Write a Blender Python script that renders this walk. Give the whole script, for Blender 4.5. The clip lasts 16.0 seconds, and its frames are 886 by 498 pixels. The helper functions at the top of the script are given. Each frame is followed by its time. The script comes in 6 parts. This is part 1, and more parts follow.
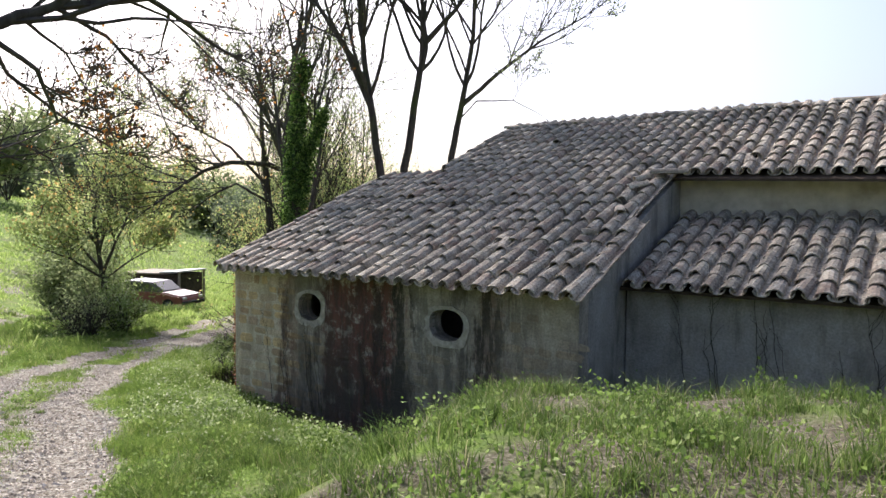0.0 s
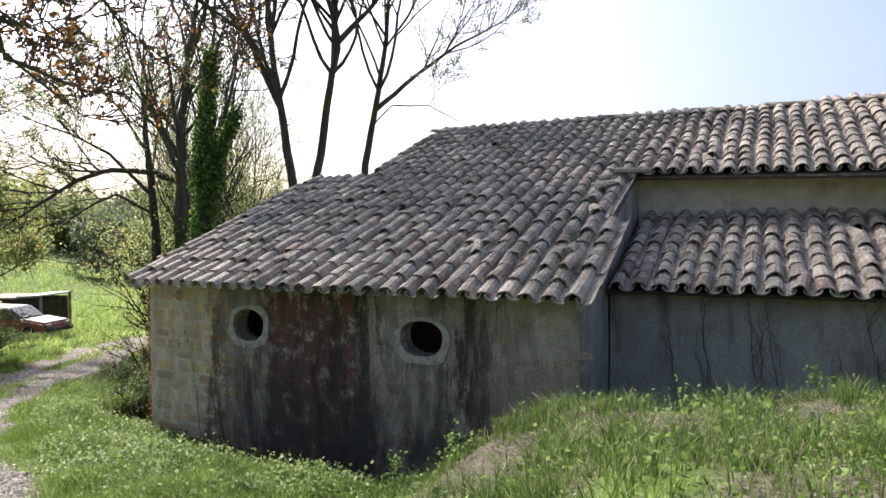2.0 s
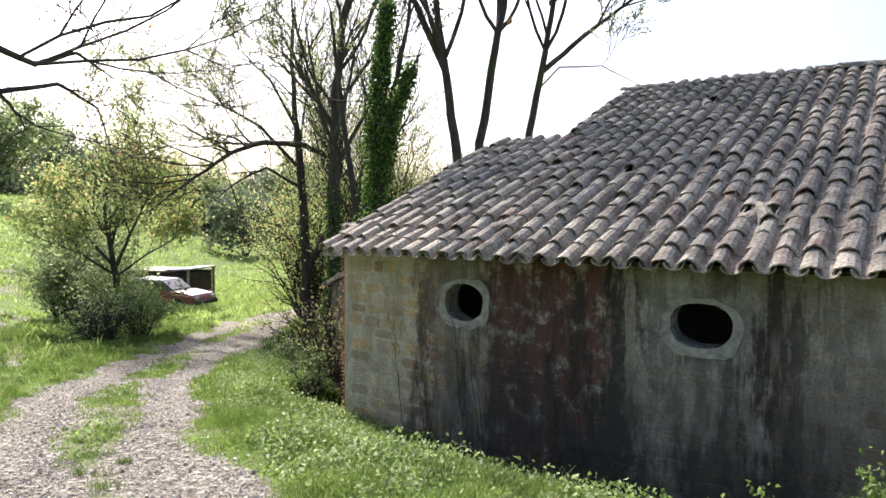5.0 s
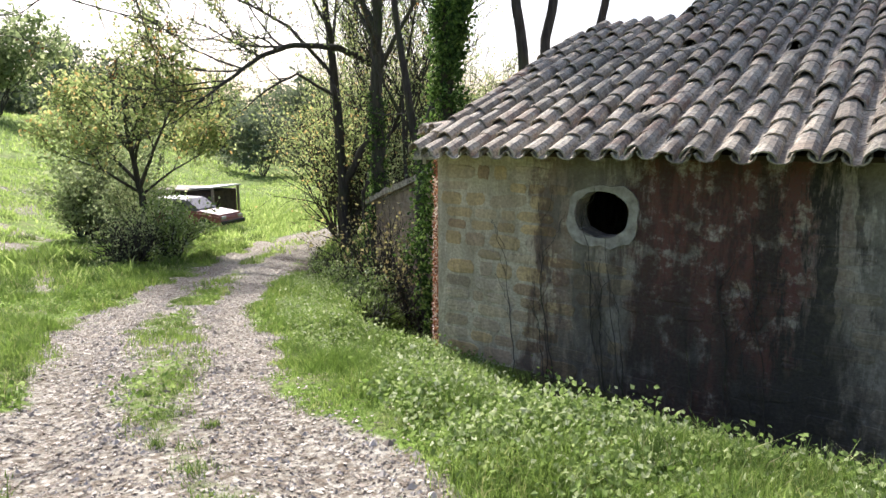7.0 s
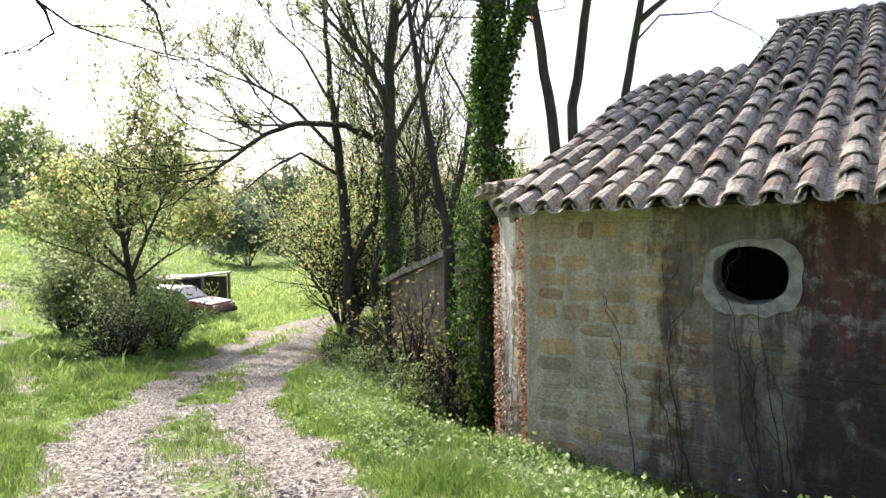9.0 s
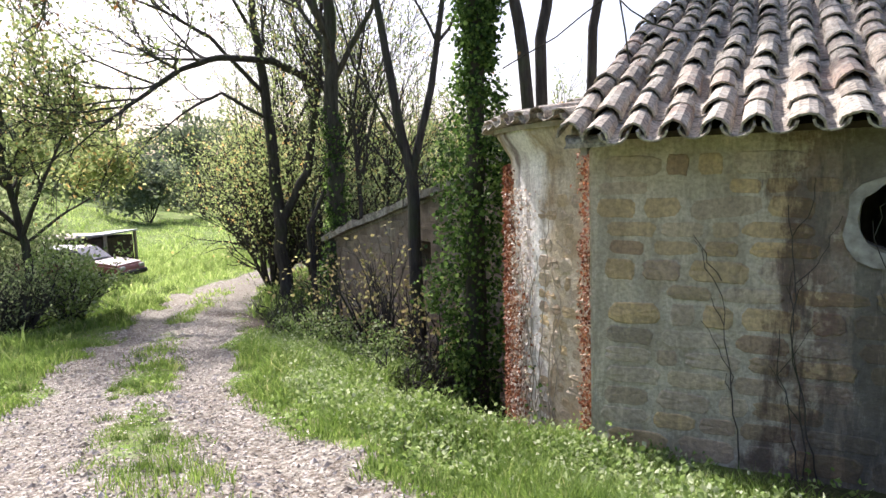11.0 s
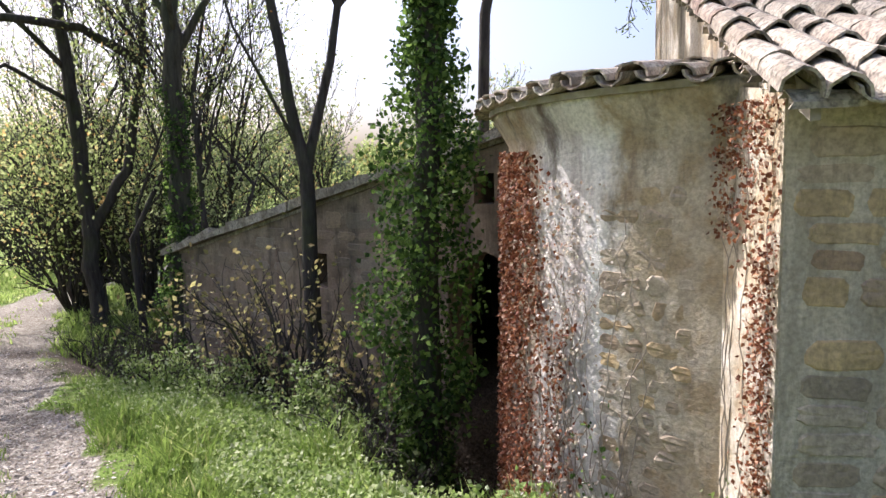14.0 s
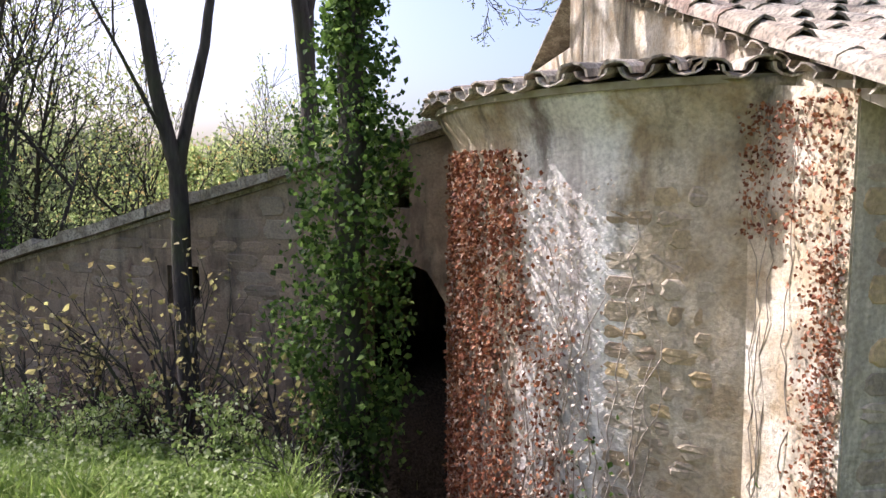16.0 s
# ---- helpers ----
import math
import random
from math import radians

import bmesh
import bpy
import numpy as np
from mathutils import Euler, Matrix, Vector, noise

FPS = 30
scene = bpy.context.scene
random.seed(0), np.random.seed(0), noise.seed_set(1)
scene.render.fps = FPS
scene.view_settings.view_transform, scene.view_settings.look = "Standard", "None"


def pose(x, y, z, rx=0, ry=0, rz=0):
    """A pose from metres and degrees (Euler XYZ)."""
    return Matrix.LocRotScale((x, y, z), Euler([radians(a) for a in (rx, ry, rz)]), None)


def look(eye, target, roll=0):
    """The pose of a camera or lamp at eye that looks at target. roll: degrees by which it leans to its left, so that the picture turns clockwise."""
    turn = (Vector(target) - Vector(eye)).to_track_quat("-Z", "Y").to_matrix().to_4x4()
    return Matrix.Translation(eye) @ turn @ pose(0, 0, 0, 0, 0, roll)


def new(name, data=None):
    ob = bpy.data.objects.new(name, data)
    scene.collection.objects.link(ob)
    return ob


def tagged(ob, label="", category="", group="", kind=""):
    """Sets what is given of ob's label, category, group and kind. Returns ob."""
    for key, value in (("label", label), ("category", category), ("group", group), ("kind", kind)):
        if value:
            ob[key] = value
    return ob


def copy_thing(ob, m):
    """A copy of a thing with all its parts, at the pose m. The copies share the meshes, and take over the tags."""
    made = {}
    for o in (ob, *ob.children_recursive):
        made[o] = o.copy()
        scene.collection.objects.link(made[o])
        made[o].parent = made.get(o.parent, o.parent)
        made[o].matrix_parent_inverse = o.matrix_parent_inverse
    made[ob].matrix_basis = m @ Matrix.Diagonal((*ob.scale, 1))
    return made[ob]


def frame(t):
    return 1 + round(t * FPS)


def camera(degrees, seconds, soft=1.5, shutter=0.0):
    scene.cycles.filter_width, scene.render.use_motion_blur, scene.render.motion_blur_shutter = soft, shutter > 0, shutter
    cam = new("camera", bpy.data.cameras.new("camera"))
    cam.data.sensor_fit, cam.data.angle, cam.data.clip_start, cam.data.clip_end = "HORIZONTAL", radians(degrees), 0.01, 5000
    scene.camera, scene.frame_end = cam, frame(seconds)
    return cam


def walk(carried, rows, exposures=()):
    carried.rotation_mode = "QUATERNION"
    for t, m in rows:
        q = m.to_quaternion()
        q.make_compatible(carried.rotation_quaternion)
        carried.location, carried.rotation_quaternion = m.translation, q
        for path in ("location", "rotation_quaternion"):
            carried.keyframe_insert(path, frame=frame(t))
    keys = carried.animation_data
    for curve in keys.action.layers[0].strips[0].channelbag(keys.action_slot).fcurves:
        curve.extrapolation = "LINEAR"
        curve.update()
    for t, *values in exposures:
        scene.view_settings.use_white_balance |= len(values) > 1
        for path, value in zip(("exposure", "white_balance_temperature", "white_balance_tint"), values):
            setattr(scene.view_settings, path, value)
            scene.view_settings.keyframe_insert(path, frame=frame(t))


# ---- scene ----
cam = camera(66.5, 16.0)
PATH = [
    (0, (0.611, 0.529, 2.472), (0.433, 2.92, 2.347), 0.4),
    (0.5, (0.328, 0.757, 2.441), (-0.013, 3.132, 2.452), -0.7),
    (1, (-0.017, 0.998, 2.368), (-0.275, 3.371, 2.112), -4.4),
    (1.5, (-0.275, 1.207, 2.322), (-0.289, 3.606, 2.246), -2.1),
    (2, (-0.5, 1.403, 2.288), (-0.239, 3.787, 2.222), -0.3),
    (2.5, (-0.691, 1.586, 2.254), (-0.298, 3.954, 2.232), -0.2),
    (3, (-0.8, 1.776, 2.227), (-0.605, 4.164, 2.096), -0.4),
    (3.5, (-1.007, 2.006, 2.194), (-1.008, 4.406, 2.146), -0.4),
    (4, (-1.271, 2.296, 2.159), (-1.285, 4.693, 2.07), -0.1),
    (4.5, (-1.55, 2.576, 2.116), (-1.644, 4.973, 2.022), -0.8),
    (5, (-1.873, 2.844, 2.065), (-1.987, 5.238, 1.94), 0.2),
    (5.2, (-1.969, 2.963, 2.059), (-2.11, 5.356, 1.957), -1.6),
    (7.3, (-3.077, 4.381, 1.796), (-3.244, 6.737, 1.37), -0.0),
    (7.5, (-3.152, 4.484, 1.786), (-3.337, 6.848, 1.412), 0.4),
    (8, (-3.359, 4.801, 1.739), (-3.674, 7.158, 1.409), 2.4),
    (8.5, (-3.638, 5.039, 1.672), (-3.822, 7.424, 1.488), -0.2),
    (9, (-3.904, 5.303, 1.567), (-3.989, 7.699, 1.463), -1.6),
    (9.2, (-4.042, 5.384, 1.57), (-4.044, 7.772, 1.332), 0.0),
    (11.3, (-4.886, 6.923, 1.465), (-4.612, 9.289, 1.174), -1.3),
    (11.5, (-4.952, 7.092, 1.482), (-4.602, 9.448, 1.187), 0.6),
    (12, (-5.174, 7.35, 1.477), (-4.58, 9.67, 1.308), -0.5),
    (12.5, (-5.384, 7.681, 1.452), (-4.757, 9.988, 1.235), -0.8),
    (13, (-5.562, 8.081, 1.44), (-4.849, 10.352, 1.129), -0.7),
    (13.5, (-5.778, 8.398, 1.392), (-4.926, 10.613, 1.039), -2.0),
    (14, (-5.909, 8.744, 1.354), (-4.986, 10.943, 1.085), -1.1),
    (14.5, (-6.089, 9.002, 1.343), (-4.954, 11.106, 1.121), -0.6),
    (15, (-6.293, 9.241, 1.348), (-5.118, 11.317, 1.092), 0.0),
    (15.5, (-6.418, 9.518, 1.326), (-5.122, 11.531, 1.157), 1.1),
    (16, (-6.62, 9.752, 1.304), (-5.098, 11.592, 1.056), -0.4),
]
EXPOSURE = [(0.0, 0.74, 6000, 17), (1.0, 0.62, 6000, 17), (2.2, 0.84, 6000, 17), (5.0, 1.02, 6000, 16), (7.4, 1.0, 6000, 16), (9.0, 1.17, 6000, 17), (11.5, 1.05, 5900, 21), (12.7, 0.93, 5900, 21), (16.0, 1.06, 5850, 26)]
walk(cam, [(t, look(eye, target, roll)) for t, eye, target, roll in PATH], EXPOSURE)

# ---- world and sun ----
SUN_DIR = Vector((-0.469, 0.883, 0)).normalized()
SUN_EL = radians(45)
world = bpy.data.worlds.new("sky")
scene.world = world
world.use_nodes = True
_wn = world.node_tree.nodes
_sky = _wn.new("ShaderNodeTexSky")
_sky.sky_type = "NISHITA"
_sky.sun_disc = False
_sky.sun_elevation = SUN_EL
_sky.sun_rotation = math.atan2(SUN_DIR.x, SUN_DIR.y)
_sky.air_density, _sky.dust_density, _sky.ozone_density = 1.0, 5.0, 1.0
world.node_tree.links.new(_sky.outputs[0], _wn["Background"].inputs[0])
_wn["Background"].inputs[1].default_value = 0.136
_sun = new("sun", bpy.data.lights.new("sun", "SUN"))
_sun.data.energy, _sun.data.angle, _sun.data.color = 5.0, radians(0.6), (1.0, 0.95, 0.86)
_sun.matrix_world = look((0, 0, 0), (-SUN_DIR.x * math.cos(SUN_EL), -SUN_DIR.y * math.cos(SUN_EL), -math.sin(SUN_EL)))


# ---- plan: C is the barn's corner, U runs along its front wall, V to its back ----
C = Vector((-3.43, 10.85, 0))
U = Vector((0.847, -0.531, 0)).normalized()
V = Vector((-U.y, U.x, 0))
BARN = Matrix(((U.x, V.x, 0, C.x), (U.y, V.y, 0, C.y), (0, 0, 1, 0), (0, 0, 0, 1)))
SLOPE = 0.402
EAVE_V, EAVE_Z = -0.33, 1.575


def roof_z(v):
    return EAVE_Z + SLOPE * (v - EAVE_V)


rng = np.random.default_rng(7)


def ss(a, b, x):
    k = np.clip((np.asarray(x, float) - a) / (b - a), 0, 1)
    return k * k * (3 - 2 * k)


DIP0, DIP1 = 0.22, 0.45  # the ground sinks towards the foot of the front wall
TRACK_Y = [-30, 0, 2.8, 5.3, 7.0, 9.0, 10.3, 12, 14, 17, 19, 22, 26, 31, 35, 40, 60]
TRACK_X = [17, -0.3, -1.9, -3.3, -4.4, -5.45, -6.05, -6.85, -7.45, -8.1, -8.45, -8.9, -9.2, -9.0, -7.6, -4.0, 12]
FALL_Y = [-60, 0, 3, 5.3, 7.7, 9.2, 10.4, 12, 14, 17, 19.3, 30, 50, 100, 900]
FALL_Z = [1.3, 1.05, 0.72, 0.38, 0.2, 0.08, -0.14, -0.38, -0.66, -1.02, -1.22, -2.0, -2.7, -3.0, -3.0]


def track_x(y):
    return sum(np.interp(np.asarray(y, float) + d, TRACK_Y, TRACK_X) for d in (-1.5, -0.75, 0, 0.75, 1.5)) / 5


def ground_z(x, y):
    """Height of the ground: it falls along the track, with a mound before the barn, a ditch and a rising meadow."""
    x, y = np.asarray(x, float), np.asarray(y, float)
    z = sum(np.interp(y + d, FALL_Y, FALL_Z) for d in (-1, -0.5, 0, 0.5, 1)) / 5
    z = z + 0.78 * ss(-1.5, 0.7, x - 0.25 * (y - 4)) * ss(1.2, 3.6, y) * (1 - ss(6.5, 7.9, y + 0.9 * np.clip(1.1 - x, 0, 4) + 0.6 * np.clip(x - 1.1, 0, 9)))
    z = z - 1.05 * np.exp(-((x + 3.55 + 0.45 * (y - 15)) / 0.95) ** 2) * ss(12.0, 13.6, y) * (1 - ss(20, 24, y))
    front, along = -((x - C.x) * V.x + (y - C.y) * V.y), (x - C.x) * U.x + (y - C.y) * U.y
    z = z - (DIP0 + DIP1 * ss(0, 4, along)) * (1 - ss(0.5, 2.2, front)) * ss(-1.2, 0, along) * (1 - ss(6.5, 8, along)) * ss(-0.6, 0, front)
    side = np.hypot(x + 1.65, y - 12.64) - 1.9
    z = z - (0.35 + 0.5 * ss(11.6, 13.0, y)) * (1 - ss(0.6, 1.45, side)) * ss(10.9, 11.7, y) * (1 - ss(14.2, 15.5, y)) * (x < 0)
    z = z + np.clip(0.28 * np.clip(-x - 12 - 0.2 * y, 0, None), 0, 6.5)
    z = z + 0.03 * np.sin(1.9 * x + 1.1 * y) * np.sin(1.3 * y - 0.7 * x) + 0.015 * np.sin(5.1 * x + 2) * np.sin(4.3 * y)
    off = x - track_x(y)
    z = z - 0.05 * np.exp(-((np.abs(off) - 0.75) / 0.28) ** 2)
    return z


def gz(x, y):
    return float(ground_z(x, y))


LATTICE = np.random.default_rng(17).uniform(size=(256, 256))


def patchy(x, y, size):
    """Smooth random patches between 0 and 1, about size metres across."""
    x, y = np.asarray(x, float) / size, np.asarray(y, float) / size
    i, j = np.floor(x).astype(int), np.floor(y).astype(int)
    a, b = ss(0, 1, x - i), ss(0, 1, y - j)
    i, j, k, m = i % 256, j % 256, (i + 1) % 256, (j + 1) % 256
    return LATTICE[i, j] * (1 - a) * (1 - b) + LATTICE[k, j] * a * (1 - b) + LATTICE[i, m] * (1 - a) * b + LATTICE[k, m] * a * b


def rut_mask(x, y):
    """How bare the track is: 1 in the two ruts, less on the strip between them, 0 on the grass."""
    x, y = np.asarray(x, float), np.asarray(y, float)
    wander = 0.5 * (patchy(x, y, 0.9) - 0.5) + 0.35 * (patchy(x + 40, y, 0.3) - 0.5)
    off = np.abs(x - track_x(y) + 0.05 * np.sin(0.8 * y))
    edge = 1 - ss(0.85, 1.2, off + wander)
    strip = 1 - 0.72 * (1 - ss(0.05, 0.42, off + 0.9 * wander)) * ss(0.1, 0.6, 0.6 * patchy(x + 9, y, 1.6) + 0.4 * patchy(x, y + 50, 0.35))
    return edge * strip


def meadow_path(x, y):
    """A faint second pair of wheel marks up the meadow."""
    x, y = np.asarray(x, float), np.asarray(y, float)
    off = np.abs(x + 12.9 + 0.72 * (y - 17.3))
    return 0.75 * (1 - ss(0.25, 0.6, np.abs(off - 0.75) + 0.5 * (patchy(x, y, 0.8) - 0.5))) * ss(13, 16, y) * (1 - ss(30, 42, y))


def shaded_ground(x, y):
    """Bare earth, near black to carry the shade: in the ditch, along the foot of the walls and inside the shed."""
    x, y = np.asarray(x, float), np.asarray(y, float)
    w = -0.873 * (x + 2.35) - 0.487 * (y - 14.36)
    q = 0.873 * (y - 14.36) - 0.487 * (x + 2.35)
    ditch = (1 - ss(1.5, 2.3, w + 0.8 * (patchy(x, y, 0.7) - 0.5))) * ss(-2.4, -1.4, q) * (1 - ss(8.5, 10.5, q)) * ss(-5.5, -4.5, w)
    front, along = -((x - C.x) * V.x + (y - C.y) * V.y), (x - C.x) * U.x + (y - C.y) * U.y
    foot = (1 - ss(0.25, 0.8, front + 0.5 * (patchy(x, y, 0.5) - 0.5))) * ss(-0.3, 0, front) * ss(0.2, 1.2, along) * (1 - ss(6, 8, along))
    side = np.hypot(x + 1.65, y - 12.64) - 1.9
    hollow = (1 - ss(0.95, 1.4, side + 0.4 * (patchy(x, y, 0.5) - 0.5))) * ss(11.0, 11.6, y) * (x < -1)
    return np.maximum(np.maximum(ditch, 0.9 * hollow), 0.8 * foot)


def on_mound(x, y):
    x, y = np.asarray(x, float), np.asarray(y, float)
    return ss(-2.0, -0.4, x - 0.25 * (y - 4)) * ss(0.4, 2.2, y) * (1 - ss(7.3, 8.2, y + 0.35 * x))


# ---- materials ----
def material(name, rough=0.9, spec=0.3, metal=0.0):
    m = bpy.data.materials.new(name)
    m.use_nodes = True
    nt = m.node_tree
    b = nt.nodes["Principled BSDF"]
    b.inputs["Roughness"].default_value = rough
    b.inputs["Specular IOR Level"].default_value = spec
    b.inputs["Metallic"].default_value = metal
    return m, nt, b


def node(nt, kind, **kw):
    n = nt.nodes.new(kind)
    for k, v in kw.items():
        if k in n.inputs:
            n.inputs[k].default_value = v
    return n


def coords(nt):
    return nt.nodes.new("ShaderNodeTexCoord").outputs["Object"]


def noise_at(nt, co, scale, detail=6, rough=0.6, stretch=None):
    if stretch:
        mp = nt.nodes.new("ShaderNodeMapping")
        mp.inputs["Scale"].default_value = stretch
        nt.links.new(co, mp.inputs[0])
        co = mp.outputs[0]
    n = node(nt, "ShaderNodeTexNoise", Scale=scale, Detail=detail, Roughness=rough)
    nt.links.new(co, n.inputs["Vector"])
    return n.outputs["Fac"]


def ramp(nt, fac, stops):
    r = nt.nodes.new("ShaderNodeValToRGB")
    while len(r.color_ramp.elements) < len(stops):
        r.color_ramp.elements.new(0.5)
    for e, (p, c) in zip(r.color_ramp.elements, stops):
        e.position = p
        e.color = (*c, 1) if len(c) == 3 else c
    nt.links.new(fac, r.inputs[0])
    return r.outputs[0]


def mix(nt, fac, a, b, how="MIX"):
    n = nt.nodes.new("ShaderNodeMix")
    n.data_type, n.blend_type = "RGBA", how
    for sock, v in ((n.inputs[0], fac), (n.inputs[6], a), (n.inputs[7], b)):
        if isinstance(v, (int, float)):
            sock.default_value = v
        elif isinstance(v, tuple):
            sock.default_value = (*v, 1)
        else:
            nt.links.new(v, sock)
    return n.outputs[2]


def bump(nt, b, height, strength=0.4, dist=0.02):
    n = node(nt, "ShaderNodeBump", Strength=strength, Distance=dist)
    nt.links.new(height, n.inputs["Height"])
    nt.links.new(n.outputs[0], b.inputs["Normal"])


def island(nt):
    return nt.nodes.new("ShaderNodeNewGeometry").outputs["Random Per Island"]


def per_object(nt):
    return nt.nodes.new("ShaderNodeObjectInfo").outputs["Random"]


def leaf_material(name, stops, trans=0.35, patch=None):
    """Thin leaves: each its own tint, lit through from behind."""
    m, nt, b = material(name, 0.65, 0.2)
    col = ramp(nt, island(nt), stops)
    if patch:
        size, other = patch
        col = mix(nt, ramp(nt, noise_at(nt, coords(nt), 1 / size, 4, 0.65), [(0.42, (0, 0, 0)), (0.6, (0.85, 0.85, 0.85))]), col, other)
    nt.links.new(col, b.inputs["Base Color"])
    t = nt.nodes.new("ShaderNodeBsdfTranslucent")
    nt.links.new(col, t.inputs[0])
    mx = nt.nodes.new("ShaderNodeMixShader")
    mx.inputs[0].default_value = trans
    nt.links.new(b.outputs[0], mx.inputs[1])
    nt.links.new(t.outputs[0], mx.inputs[2])
    nt.links.new(mx.outputs[0], nt.nodes["Material Output"].inputs[0])
    return m


def bark_material(name, dark, light, moss=(0.06, 0.08, 0.02)):
    m, nt, b = material(name, 0.95, 0.15)
    co = coords(nt)
    grain = noise_at(nt, co, 14, 5, 0.65, (1, 1, 0.18))
    big = noise_at(nt, co, 1.3, 3)
    col = ramp(nt, grain, [(0.3, dark), (0.7, light)])
    col = mix(nt, ramp(nt, big, [(0.5, (0, 0, 0)), (0.72, (0.6, 0.6, 0.6))]), col, moss)
    nt.links.new(col, b.inputs["Base Color"])
    bump(nt, b, grain, 0.7, 0.03)
    return m


def ground_material():
    m, nt, b = material("meadow_and_gravel", 0.95, 0.1)
    co = coords(nt)
    at = nt.nodes.new("ShaderNodeAttribute")
    at.attribute_name = "bare"
    fine, mid, big = noise_at(nt, co, 45, 5), noise_at(nt, co, 7, 5), noise_at(nt, co, 0.5, 4)
    grass = ramp(nt, mid, [(0.3, (0.05, 0.065, 0.018)), (0.55, (0.10, 0.15, 0.027)), (0.75, (0.17, 0.21, 0.05))])
    grass = mix(nt, ramp(nt, big, [(0.35, (0, 0, 0)), (0.7, (0.6, 0.6, 0.6))]), grass, (0.17, 0.26, 0.045))
    grass = mix(nt, ramp(nt, noise_at(nt, co, 2.6, 5, 0.7), [(0.48, (0, 0, 0)), (0.64, (0.55, 0.55, 0.55))]), grass, (0.17, 0.145, 0.085))
    vor = node(nt, "ShaderNodeTexVoronoi", Scale=26)
    nt.links.new(co, vor.inputs["Vector"])
    stones = ramp(nt, vor.outputs["Color"], [(0.2, (0.14, 0.125, 0.10)), (0.55, (0.29, 0.272, 0.225)), (0.85, (0.48, 0.46, 0.40))])
    dirt = ramp(nt, mid, [(0.3, (0.14, 0.118, 0.082)), (0.7, (0.36, 0.335, 0.265))])
    gravel = mix(nt, 0.5, stones, dirt)
    gravel = mix(nt, ramp(nt, noise_at(nt, co, 16, 7, 0.75), [(0.46, (0, 0, 0)), (0.58, (0.8, 0.8, 0.8))]), gravel, (0.085, 0.062, 0.042))
    add = nt.nodes.new("ShaderNodeMath")
    add.operation = "MULTIPLY_ADD"
    nt.links.new(mid, add.inputs[0])
    add.inputs[1].default_value = 0.7
    nt.links.new(at.outputs["Fac"], add.inputs[2])
    fac = ramp(nt, add.outputs[0], [(0.62, (0, 0, 0)), (0.86, (1, 1, 1))])
    col = mix(nt, fac, grass, gravel)
    # The near-black layer paints the ditch's and wall foot's shade into the ground colour.
    for name, tint in (("litter", ramp(nt, fine, [(0.35, (0.06, 0.048, 0.032)), (0.55, (0.125, 0.105, 0.078)), (0.7, (0.27, 0.24, 0.19))])), ("shaded_soil", ramp(nt, fine, [(0.35, (0.02, 0.016, 0.011)), (0.65, (0.065, 0.05, 0.034))]))):
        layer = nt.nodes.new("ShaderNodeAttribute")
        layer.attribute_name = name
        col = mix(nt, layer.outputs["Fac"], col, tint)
    nt.links.new(col, b.inputs["Base Color"])
    hgt = mix(nt, 0.5, vor.outputs["Distance"], fine)
    bump(nt, b, hgt, 0.8, 0.03)
    return m


def span(nt, value, lo, hi, soft=0.08):
    """1 where the value lies between lo and hi, 0 outside."""
    n = node(nt, "ShaderNodeMapRange")
    n.inputs[1].default_value, n.inputs[2].default_value = lo - 1, hi + 1
    nt.links.new(value, n.inputs[0])
    w = hi - lo + 2
    return ramp(nt, n.outputs[0], [((1 - soft) / w, (0, 0, 0)), ((1 + soft) / w, (0.9, 0.9, 0.9)), ((w - 1 - soft) / w, (0.9, 0.9, 0.9)), ((w - 1 + soft) / w, (0, 0, 0))])


